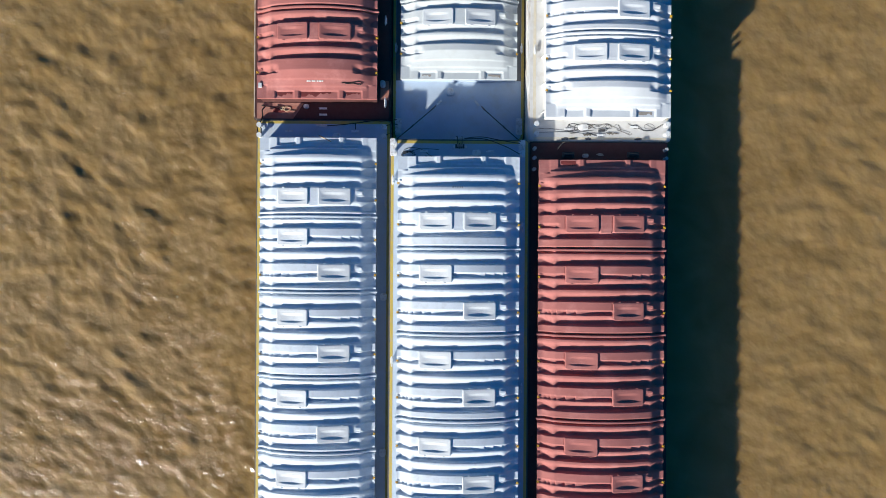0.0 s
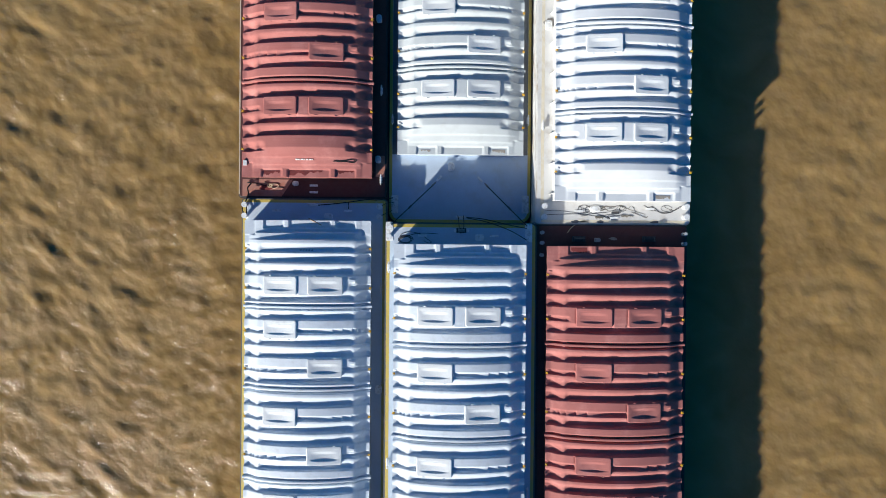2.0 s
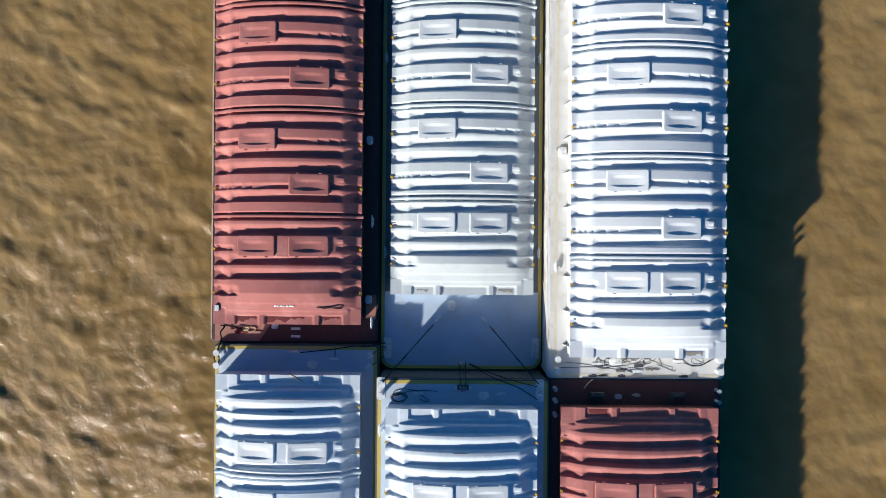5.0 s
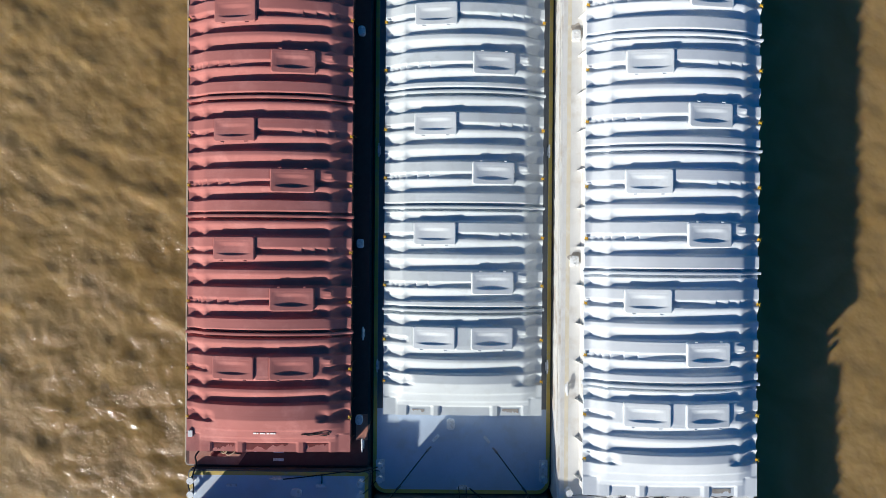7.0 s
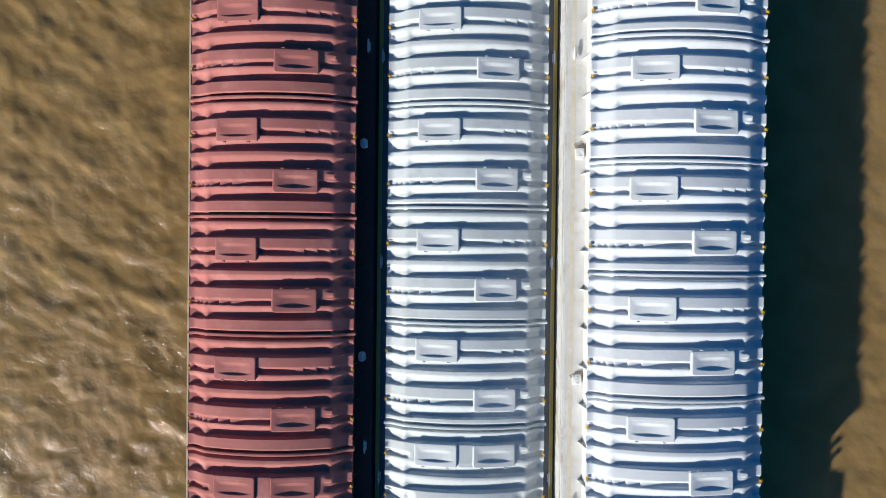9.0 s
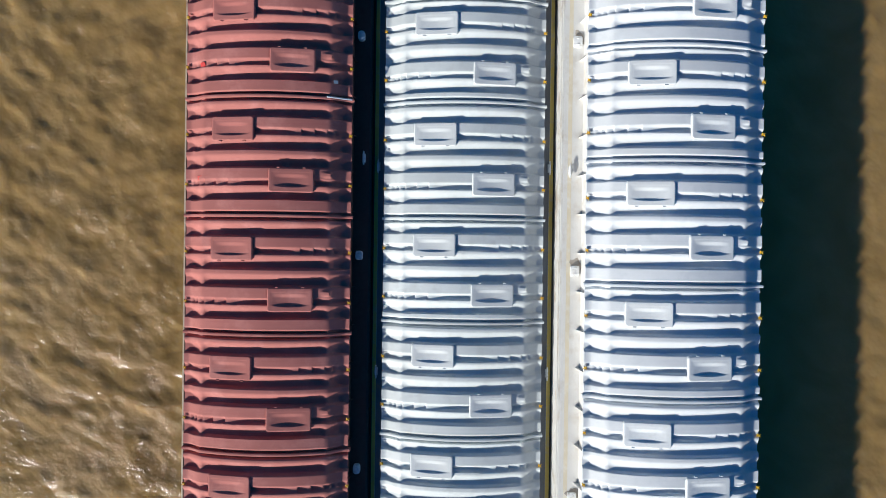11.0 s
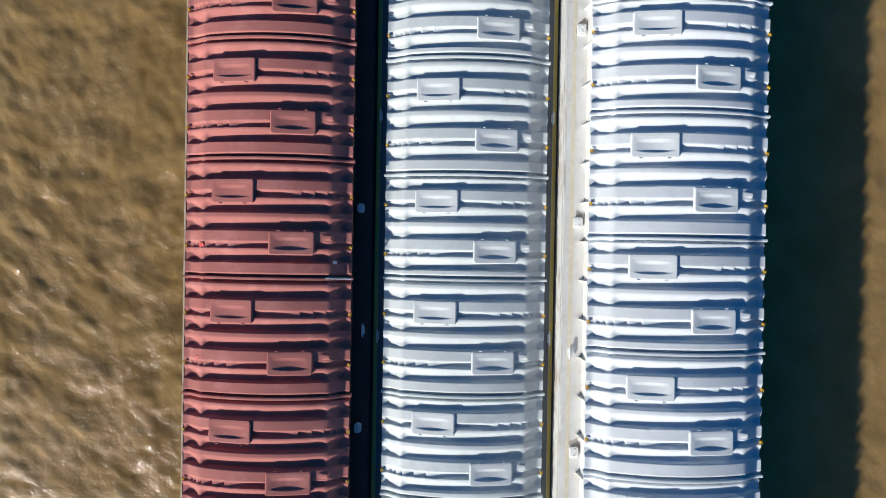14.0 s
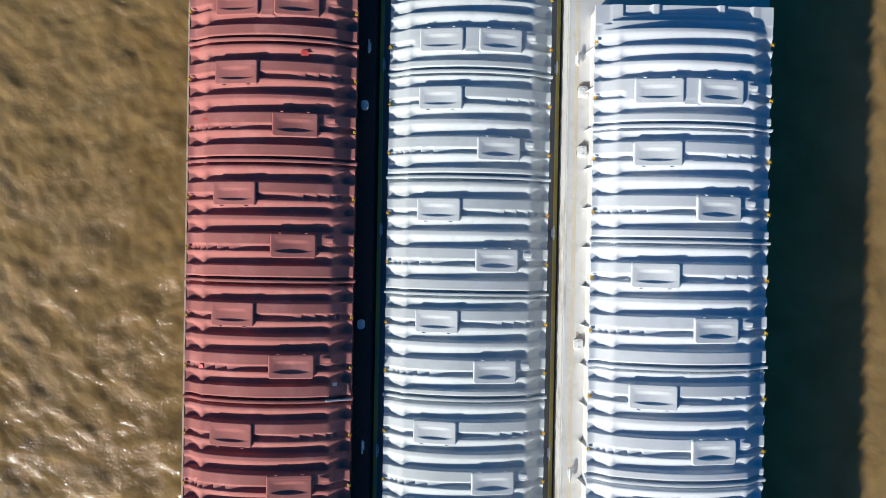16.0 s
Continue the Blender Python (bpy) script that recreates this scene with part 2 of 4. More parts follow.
def plan_outline(x0, x1, y0, y1, r, seg=7, inset=0.0):
    """A rectangle with rounded corners, anticlockwise."""
    x0, x1, y0, y1, r = x0 + inset, x1 - inset, y0 + inset, y1 - inset, max(r - inset, 0.02)
    pts = []
    for cx, cy, a0 in ((x1 - r, y1 - r, 0), (x0 + r, y1 - r, 90), (x0 + r, y0 + r, 180), (x1 - r, y0 + r, 270)):
        for i in range(seg + 1):
            a = radians(a0 + 90 * i / seg)
            pts.append((cx + r * math.cos(a), cy + r * math.sin(a)))
    return pts


def prism_bm(pts, z0, z1, bevel=0.0):
    bm = bmesh.new()
    low = [bm.verts.new((x, y, z0)) for x, y in pts]
    high = [bm.verts.new((x, y, z1)) for x, y in pts]
    n = len(pts)
    bm.faces.new(low[::-1])
    top = bm.faces.new(high)
    for i in range(n):
        bm.faces.new((low[i], low[(i + 1) % n], high[(i + 1) % n], high[i]))
    if bevel:
        bmesh.ops.bevel(bm, geom=list(top.edges), offset=bevel, segments=2, profile=0.5, affect="EDGES")
    return bm


def ring_bm(outer, inner, z0, z1):
    """A flat band between two outlines with the same number of points."""
    bm = bmesh.new()
    n = len(outer)
    rows = [[bm.verts.new((x, y, z)) for x, y in p] for p, z in ((outer, z0), (outer, z1), (inner, z1), (inner, z0))]
    for a in range(4):
        p, q = rows[a], rows[(a + 1) % 4]
        for i in range(n):
            bm.faces.new((p[i], p[(i + 1) % n], q[(i + 1) % n], q[i]))
    return bm


# ---------------------------------------------------------------- river
def axis_steps(lo, hi, step, reach):
    mid = list(np.arange(lo, hi + step / 2, step))
    out, d, right, left = step, step, [], []
    x = mid[-1]
    while x < reach:
        d *= 1.22
        x += d
        right.append(x)
    x, d = mid[0], step
    while x > -reach:
        d *= 1.22
        x -= d
        left.append(x)
    return np.array(left[::-1] + mid + right)


def build_river():
    xs, ys = axis_steps(-42, 42, 0.2, 3500), axis_steps(-34, 64, 0.2, 3500)
    X, Y = np.meshgrid(xs, ys)
    rng = np.random.RandomState(7)
    Z = np.zeros_like(X)
    wx = X + 0.7 * np.sin(Y * 0.31 + 1.0) + 0.5 * np.sin(X * 0.23 - Y * 0.17)
    wy = Y + 0.7 * np.sin(X * 0.27 + 2.0) + 0.4 * np.sin(X * 0.41 + Y * 0.12)
    for i in range(70):
        lam = 0.55 * (4.0 / 0.55) ** rng.rand()
        ang = radians(64) + rng.randn() * 0.7
        k = 2 * math.pi / lam
        amp = 0.0041 * lam ** 0.9
        Z += amp * np.sin(k * (wx * math.cos(ang) + wy * math.sin(ang)) + rng.rand() * 6.283)
    # crests a little sharper than troughs
    Z = Z + 0.5 * np.maximum(Z, 0) ** 2
    far = np.clip((np.maximum(np.abs(X) - 46, np.abs(Y - 16) - 56)) / 40, 0, 1)
    # calmer lee between the hulls' flank and open water
    Z *= (1 - far) * (1 - 0.88 * np.clip((X - 12) / 4, 0, 1) + 0.55 * np.clip((X - 24) / 4, 0, 1))
    ny, nx = X.shape
    verts = np.stack([X.ravel(), Y.ravel(), Z.ravel() + RIVER_Z], 1)
    idx = np.arange(nx * ny).reshape(ny, nx)
    faces = np.stack([idx[:-1, :-1].ravel(), idx[:-1, 1:].ravel(), idx[1:, 1:].ravel(), idx[1:, :-1].ravel()], 1)
    me = mesh_of("water", verts.tolist(), faces.tolist(), WATER, smooth=True)
    tagged(new("water", me), "muddy brown river water with low wind waves", "water", kind="structure")


build_river()


# ---------------------------------------------------------------- hatch covers
def crown_table():
    x = np.arange(-0.6, 5.4, 0.01)
    a = np.abs(x)
    knee = 1.10 - 0.34 * (3.50 / 2.9) ** 2
    raw = np.where(a < 3.50, 1.10 - 0.34 * (a / 2.9) ** 2, np.where(a < 4.30, knee + (0.11 - knee) * np.clip((a - 3.50) / 0.80, 0, 1), 0.11))
    k = np.exp(-0.5 * (np.arange(-45, 46) / 9.0) ** 2)
    return x[45:-45], np.convolve(raw, k / k.sum(), "valid")


CROWN_X, CROWN_Z = crown_table()


def crown(x):
    """Height of the moulded roof over its eaves, across its width scaled to 9.2 m."""
    return np.interp(np.abs(x), CROWN_X, CROWN_Z)


def ramp01(t):
    t = np.clip(t, 0, 1)
    return t * t * (3 - 2 * t)


def rib_groove(d):
    """1 in the groove's floor, 0 on the land beside it: one long easy flank, one short steep one."""
    return 1 - np.where(d > 0, ramp01((d - 0.15) / 0.11), ramp01((-d - 0.05) / 0.46))


HW, HH = 2.46, 1.33           # size of a hatch lid


def stair(x, sgn, start):
    """Tread levels for feet, cut into the groove from start outwards."""
    a = np.clip(sgn * x, start, 4.4)
    cuts = np.array([start, 2.0, 2.7, 3.35, 3.72, 4.0, 4.25])
    cuts = cuts[cuts >= start]
    q = cuts[np.clip(np.searchsorted(cuts, a, side="right"), 0, len(cuts) - 1)]
    return crown(q) + 0.02


def pad(x, v, cx, cv, w, h, r=0.12):
    """1 inside a rectangle with soft sides."""
    dx, dv = np.abs(x - cx) - w / 2, np.abs(v - cv) - h / 2
    return 1 - ramp01(np.maximum(dx, dv) / r)


def knee_ease(X, k):
    """Grooves grow shallow where the roof bends down to its eaves."""
    return 1 - k * np.exp(-((np.abs(X) - 3.48) / 0.26) ** 2)


def shell_height(X, V, depth, hatch_rows):
    """Height of the moulding. V runs from the upper seam downwards in plan. hatch_rows: (v, which hatches)."""
    base = crown(X)
    Z = base.copy()
    HL, HR = hatch_rows["hx"]
    wave = 0.035 * np.exp(-((np.abs(X) - 3.9) / 0.35) ** 2)
    for v0, how in hatch_rows["grooves"]:
        d = V - v0 - wave * 0.8
        g = rib_groove(d)
        dep = depth * knee_ease(X, 0.52)
        if how == "sides":
            g = g * ramp01((np.abs(X) - 2.7) / 0.7)
        Z = np.minimum(Z, base - dep * g)
    for v0, hatches in hatch_rows["rows"]:
        d = V - (v0 + 0.13)
        g = 1 - np.where(d > 0, ramp01((d - 0.12) / 0.07), ramp01((-d - 0.05) / 0.17))
        if hatches == "L":
            floor = np.where(X > HL, stair(X, 1, 0.0), base - 0.14)
        elif hatches == "R":
            floor = np.where(X < HR, stair(X, -1, 0.0), base - 0.14)
        else:
            floor = base - 0.13
            g = g * ramp01((np.abs(X) - 3.1) / 0.3)
        floor = np.minimum(floor - 0.05, base - 0.07)
        Z = np.where(g > 0, Z + (np.minimum(floor, Z) - Z) * g * knee_ease(X, 0.35), Z)
        for key, cx in (("L", HL), ("R", HR)):
            if key in hatches:
                p = pad(X, V, cx, v0, HW - 0.24, HH - 0.24, 0.10)
                lvl = float(crown(np.array([abs(cx)]))[0]) - 0.12 - 0.0809 * cx * (X - cx)
                Z = Z + (lvl - Z) * p
                if key == "R":
                    q = pad(X, V, 3.30, v0 - 0.34, 0.50, 0.18, 0.11)
                    Z = np.maximum(Z, (crown(np.full_like(X, 3.15)) + 0.03) * q + Z * (1 - q))
        if hatches == "LR":
            q = pad(X, V, (HL + HR) / 2, v0, 0.78, HH, 0.06)
            Z = np.maximum(Z, Z * (1 - q) + (float(crown(np.array([0.3]))[0]) - 0.01) * q)
    return Z


def end_height(X, E, Z, step):
    """The sloping closed end, moulded in steps; E: distance from the cover's end."""
    s = 0.22 + step * (ramp01((E - 0.82) / 0.07) + ramp01((E - 1.32) / 0.07)) + (0.78 - 2 * step) * np.clip((E - 0.6) / (2.5 if step > 0.1 else 1.42), 0, 1)
    S = np.clip(s, 0, 1)
    flat = 0.09 + (Z - 0.09) * S
    out = np.where(E < 3.4, flat, Z)
    for x0, x1 in ((-3.16, -1.8), (-1.29, 1.63), (2.08, 3.4)):
        p = pad(X, E, (x0 + x1) / 2, 0.24, x1 - x0, 0.56, 0.07)
        out = out - 0.115 * p
    for x0, x1 in ((-4.75, -3.85), (3.92, 4.75)):
        p = pad(X, E, (x0 + x1) / 2, 0.45, x1 - x0, 1.1, 0.06)
        out = out * (1 - p) + 0.13 * p
    return out


def end_z(x, e, step):
    """Height of a closed end's surface over the eaves at one spot."""
    X, E = np.array([[x]]), np.array([[e]])
    return float(end_height(X, E, crown(X), step)[0, 0])


def cover_shell(width, a, b, end, end_dbl, hx, rows, depth):
    """The shell of one cover as height field: plan v from a to b (down the page). end: 0, or +1 for a closed end at a, -1 at b."""
    if end == 0:
        vl, vr = rows
        spec = {"grooves": [(g, "all") for g in (vl - 0.90, vl + 0.91, vr - 0.92, vr + 0.86)], "rows": [(vl, "L"), (vr, "R")], "hx": hx}
        vs = np.arange(a, b + 0.001, (b - a) / round((b - a) / 0.05))
    else:
        place = (lambda e: a + e) if end > 0 else (lambda e: b - e)
        spec = {"grooves": [(place(2.06), "all" if end > 0 else "sides"), (place(end_dbl - 1.85), "all"), (place(end_dbl - 0.95), "all"), (place(end_dbl + 0.88), "all")], "rows": [(place(end_dbl), "LR")], "hx": hx}
        vs = np.arange(a, b + 0.001, (b - a) / round((b - a) / 0.05))
    xs = np.unique(np.round(np.concatenate([np.arange(-4.6, 4.601, 0.085), [-4.23, 4.23, -3.25, 3.25, -3.37, -3.33, 3.33, 3.37, -2.72, -2.68, 2.68, 2.72, -2.02, -1.98, 1.98, 2.02, 3.70, 3.74, -3.70, -3.74]]), 4))
    X, V = np.meshgrid(xs, vs)
    Z = shell_height(X, V, depth, spec)
    if end:
        E = V - a if end > 0 else b - V
        Z = end_height(X, E, Z, 0.20 if end > 0 else 0.05)
    Z = np.maximum(Z, -0.05)
    drop = np.zeros_like(Z)
    if end <= 0:
        drop = np.maximum(drop, 1 - ramp01((V - a - 0.21) / 0.05))
    if end >= 0:
        drop = np.maximum(drop, 1 - ramp01((b - V - 0.21) / 0.05))
    Z = np.maximum(Z - 0.30 * drop * knee_ease(X, 0.6), -0.05)
    X = X * width / 9.2
    ny, nx = X.shape
    top = np.stack([X.ravel(), -V.ravel(), Z.ravel()], 1)
    idx = np.arange(nx * ny).reshape(ny, nx)
    faces = np.stack([idx[:-1, :-1].ravel(), idx[1:, :-1].ravel(), idx[1:, 1:].ravel(), idx[:-1, 1:].ravel()], 1).tolist()
    rim = np.concatenate([idx[0, :], idx[1:, -1], idx[-1, -2::-1], idx[-2:0:-1, 0]])
    low = top[rim].copy()
    low[:, 2] = -0.10
    base = len(top)
    n = len(rim)
    for i in range(n):
        j = (i + 1) % n
        faces.append((int(rim[i]), int(rim[j]), base + j, base + i))
    verts = np.concatenate([top, low]).tolist()
    return verts, faces, spec


def strip_mesh(width, material, lift=0.03, w=0.09, over=0.08):
    """The overlapping joint strip that follows the roof over a seam."""
    xs = np.concatenate([[-4.6 - over], np.arange(-4.6, 4.61, 0.115), [4.6 + over]])
    z = crown(np.clip(xs, -4.6, 4.6))
    prof = [(-w, -0.30), (-w * 0.8, lift * 0.5), (-0.025, lift), (0.025, lift), (w * 0.8, lift * 0.5), (w, -0.30)]
    verts, faces = [], []
    for x, zz in zip(xs, z):
        for dy, dz in prof:
            verts.append((x * width / 9.2, dy, zz + dz))
    n = len(prof)
    for i in range(len(xs) - 1):
        for k in range(n - 1):
            faces.append((i * n + k, i * n + k + 1, (i + 1) * n + k + 1, (i + 1) * n + k))
    faces.append(tuple(range(n)))
    faces.append(tuple(range((len(xs) - 1) * n, len(xs) * n))[::-1])
    return mesh_of("joint_strip", verts, [f[::-1] for f in faces], material, smooth=True, sharp=50)


def lid_mesh(material):
    """A hatch lid: rounded rim, dished top with steep short walls."""
    w, h = HW, HH
    xs = np.linspace(-w / 2, w / 2, 64)
    ys = np.linspace(-h / 2, h / 2, 44)
    X, Y = np.meshgrid(xs, ys)
    r = 0.16
    dx, dy = np.abs(X) - (w / 2 - r), np.abs(Y) - (h / 2 - r)
    edge = np.where((dx > 0) & (dy > 0), np.hypot(np.maximum(dx, 0), np.maximum(dy, 0)), np.maximum(dx, dy)) - r
    Z = 0.075 * ramp01(-edge / 0.055 + 0.30)
    # dish: deepest in the middle of its lower wall, shallow towards the ends
    bow = np.clip(1 - (X / (w * 0.39)) ** 2, 0, 1)
    inside = ramp01((w * 0.44 - np.abs(X)) / 0.10)
    dn_wall = ramp01((Y + 0.33 + 0.07 * bow) / 0.09)
    up_wall = ramp01((0.36 - Y) / 0.26)
    Z = Z - (0.010 * ramp01((0.46 - Y) / 0.06) * inside + 0.080 * bow * up_wall) * dn_wall
    keep = edge > 0.004
    px, py = X.copy(), Y.copy()
    # pull the corner points in on the rounded outline
    fx = np.where((dx > 0) & (dy > 0) & keep, r / np.maximum(np.hypot(dx, dy), 1e-6), 1.0)
    px = np.where(fx < 1, np.sign(X) * ((w / 2 - r) + dx * fx), X)
    py = np.where(fx < 1, np.sign(Y) * ((h / 2 - r) + dy * fx), Y)
    ny, nx = X.shape
    top = np.stack([px.ravel(), py.ravel(), Z.ravel()], 1)
    idx = np.arange(nx * ny).reshape(ny, nx)
    faces = np.stack([idx[:-1, :-1].ravel(), idx[:-1, 1:].ravel(), idx[1:, 1:].ravel(), idx[1:, :-1].ravel()], 1).tolist()
    rim = np.concatenate([idx[0, :], idx[1:, -1], idx[-1, -2::-1], idx[-2:0:-1, 0]])
    low_r = top[rim].copy()
    low_r[:, 2] = -0.05
    base, n = len(top), len(rim)
    for i in range(n):
        j = (i + 1) % n
        faces.append((int(rim[j]), int(rim[i]), base + i, base + j))
    return mesh_of("hatch_lid", np.concatenate([top, low_r]).tolist(), faces, material, smooth=True, sharp=60)


def hinge_mesh(material):
    bm = box_bm(0.08, 0.11, 0.06, 0.015)
    tube_bm(0.035, 0.16, 10, bm=bm, at=(0, -0.03, -0.03), turn=Matrix.Rotation(radians(90), 4, "Y"))
    return bm_mesh("hinge", bm, material)


def latch_mesh():
    """A screw clamp: foot plate, spindle and a bent cross handle."""
    bm = box_bm(0.16, 0.10, 0.04, 0.008)
    tube_bm(0.028, 0.06, 10, bm=bm, z0=0.02)
    for ang in (35, -50):
        t = Matrix.Rotation(radians(ang), 4, "Z") @ Matrix.Rotation(radians(90), 4, "Y")
        tube_bm(0.022, 0.24, 8, bm=bm, at=(0.02, 0, -0.07), turn=t)
    tube_bm(0.05, 0.04, 10, bm=bm, z0=0.06)
    return bm_mesh("latch", bm, LATCH)


LATCH_MESH = latch_mesh()
KITS = {}


def kit(material):
    if material.name not in KITS:
        lm = material if material is RED else LID_GREY if material is GREYWHITE else LID_WHITE
        KITS[material.name] = (lid_mesh(lm), hinge_mesh(lm))
    return KITS[material.name]


def lay_covers(xc, z, width, material, y_top, y_low, n, top_len, low_len, alt, label, group, dbl_top, dbl_low, hx, rows):
    """All covers of one hold: a closed one at each end, n standard ones between; even and odd seams set off by alt; hx: middles of the hatches across; rows: their places along a cover."""
    pitch = (y_top - top_len - y_low - low_len) / n
    HL, HR = hx
    off = [alt[i % 2] for i in range(n + 1)]
    lid, hinge = kit(material)
    strip = strip_mesh(width, material)
    shells = {}

    def one(name_end, key, a, b, end, origin, dbl, stretch, lab):
        if key not in shells:
            v, f, spec = cover_shell(width, a, b, end, dbl, hx, rows, 0.31 if material is RED else 0.21)
            shells[key] = (mesh_of("shell", v, f, material, smooth=True, sharp=62), spec)
        me, spec = shells[key]
        root = new("hatch_cover")
        root.matrix_basis = Matrix.Translation((xc, origin, z))
        tagged(root, lab, "hatch cover", group)
        child("shell", me, root, Matrix.Diagonal((1, stretch, 1, 1)))
        for v0, which in spec["rows"]:
            for hk, cx in (("L", HL), ("R", HR)):
                if hk in which:
                    up = (hk == "R") if end == 0 else end > 0
                    lev = float(crown(np.array([abs(cx)]))[0]) + 0.015
                    ld = child("hatch_lid", lid, root, pose(cx * width / 9.2, -v0 * stretch, lev - 0.04, 0, math.degrees(math.atan(0.0809 * cx)), 0))
                    for sx in (-0.72, 0.68):
                        child("hinge", hinge, ld, pose(sx, (HH / 2 - 0.0) * (1 if up else -1), 0.0, 0, 0, 180 if up else 0))
            for sx in (-1, 1):
                child("latch", LATCH_MESH, root, pose(sx * (width / 2 - 0.06), -(v0 + 0.20) * stretch, 0.10, 0, 0, 180 if sx < 0 else 0))
        if end:
            vv = (a + 2.0) if end > 0 else (b - 2.0)
            for sx in (-1, 1):
                child("latch", LATCH_MESH, root, pose(sx * (width / 2 - 0.06), -vv * stretch, 0.12, 0, 0, 180 if sx < 0 else 0))
        return root

    # upper end
    root = one("top", "top", 0.0, top_len + off[0], 1, y_top, dbl_top, 1.0, "closed end of " + label)
    child("joint_strip", strip, root, pose(0, -(top_len + off[0]), 0))
    for i in range(n):
        seam = y_top - top_len - i * pitch
        a, b = off[i], pitch + off[i + 1]
        root = one("mid", ("mid", i % 2), a, b, 0, seam, 0, 1.0, label + ", two small hatches")
        child("joint_strip", strip, root, pose(0, -(pitch + off[i + 1]), 0))
    seam = y_low + low_len
    one("low", "low", off[n], low_len, -1, seam, dbl_low, 1.0, "closed end of " + label)


# ---------------------------------------------------------------- barges
def barge(name_label, x0, x1, y0, y1, z, r, hull_mat, deck_mat, stripe_mat, cx, cw, c0, c1, eave, stripe=(0.08, 0.30), brackets=None):
    """Hull with its deck, painted edge and the raised coaming that carries the covers."""
    root = new("barge")
    root.matrix_basis = Matrix.Translation(((x0 + x1) / 2, (y0 + y1) / 2, 0))
    tagged(root, name_label, "barge", "moored barges")
    ox, oy = (x0 + x1) / 2, (y0 + y1) / 2
    X0, X1, Y0, Y1 = x0 - ox, x1 - ox, y0 - oy, y1 - oy
    child("hull", bm_mesh("hull", prism_bm(plan_outline(X0, X1, Y0, Y1, r), -3.0, z - 0.004, 0.06), hull_mat, True), root)
    child("deck", bm_mesh("deck", prism_bm(plan_outline(X0, X1, Y0, Y1, r, inset=0.10), z - 0.03, z + 0.004), deck_mat), root)
    if stripe_mat:
        child("edge_stripe", bm_mesh("edge_stripe", ring_bm(plan_outline(X0, X1, Y0, Y1, r, inset=stripe[0]), plan_outline(X0, X1, Y0, Y1, r, inset=stripe[1]), z, z + 0.010), stripe_mat), root)
    child("rub_rail", bm_mesh("rub_rail", ring_bm(plan_outline(X0, X1, Y0, Y1, r, inset=-0.05), plan_outline(X0, X1, Y0, Y1, r, inset=0.01), z - 0.32, z - 0.14), hull_mat), root)
    # coaming walls under the covers
    L0, L1, C0, C1 = cx - cw / 2 + 0.07 - ox, cx + cw / 2 - 0.07 - ox, c0 + 0.06 - oy, c1 - 0.06 - oy
    h = eave - 0.07 - z
    for sx, nm in ((L0, "coaming_side"), (L1 - 0.09, "coaming_side")):
        bm = box_bm(0.09, C1 - C0, h, 0.01, z, at=(sx + 0.045, (C0 + C1) / 2, 0))
        child(nm, bm_mesh(nm, bm, deck_mat), root)
    for sy in (C0, C1 - 0.09):
        bm = box_bm(L1 - L0 - 0.18, 0.09, h, 0.01, z, at=((L0 + L1) / 2, sy + 0.045, 0))
        child("coaming_end", bm_mesh("coaming_end", bm, deck_mat), root)
    if brackets:
        pitch, depth = brackets
        bm = bmesh.new()
        t = 0.012
        hb = h * 0.9
        pts = ((0, 0), (-depth, 0), (-depth * 0.25, hb), (0, hb))
        lo = [bm.verts.new((px, -t, pz)) for px, pz in pts]
        hi = [bm.verts.new((px, t, pz)) for px, pz in pts]
        bm.faces.new(lo)
        bm.faces.new(hi[::-1])
        for i in range(4):
            bm.faces.new((lo[i], hi[i], hi[(i + 1) % 4], lo[(i + 1) % 4]))
        me = bm_mesh("bracket", bm, deck_mat)
        y = C0 + 0.5
        while y < C1:
            child("bracket", me, root, pose(L0, y, z))
            child("bracket", me, root, pose(L1, y, z, 0, 0, 180))
            y += pitch
    return root, (ox, oy)


def bollard_mesh(mat=None, k=1.0):
    bm = tube_bm(0.13 * k, 0.42, 22)
    tube_bm(0.20 * k, 0.07, 22, z0=0.42, bm=bm)
    tube_bm(0.20 * k, 0.03, 22, z0=0.0, bm=bm, r2=0.15 * k)
    return bm_mesh("bollard", bm, mat or BOLLARD, True)


def manhole_mesh(material, h=0.14, w=0.50, l=0.66, r=0.19):
    bm = prism_bm(plan_outline(-w / 2, w / 2, -l / 2, l / 2, min(r, 0.38 * min(w, l))), 0, h, 0.03)
    for sy in (-1, 1):
        box_bm(0.10, 0.05, 0.05, 0.01, h - 0.005, bm, (0, sy * l * 0.28, 0))
    return bm_mesh("manhole_lid", bm, material, True)


def kevel_mesh(l=0.9):
    """A cleat: foot plate, two posts and one bar with tapered horns."""
    bm = box_bm(l * 0.62, 0.20, 0.03, 0.008)
    for sx in (-0.17, 0.17):
        tube_bm(0.055, 0.16, 12, bm=bm, z0=0.02, at=(sx * l, 0, 0))
    side = Matrix.Rotation(radians(90), 4, "Y")
    tube_bm(0.065, l * 0.5, 14, bm=bm, at=(0, 0, 0.20 - l * 0.25), turn=side)
    for sgn in (-1, 1):
        tube_bm(0.065 if sgn > 0 else 0.04, l * 0.25, 14, bm=bm, at=(sgn * l * 0.375, 0, 0.20 - l * 0.125), turn=side, r2=0.04 if sgn > 0 else 0.065)
    return bm_mesh("kevel", bm, BOLLARD, True)


def plate_mesh(w, l):
    return bm_mesh("base_plate", prism_bm(plan_outline(-w / 2, w / 2, -l / 2, l / 2, 0.08), 0, 0.03, 0.008), BOLLARD)


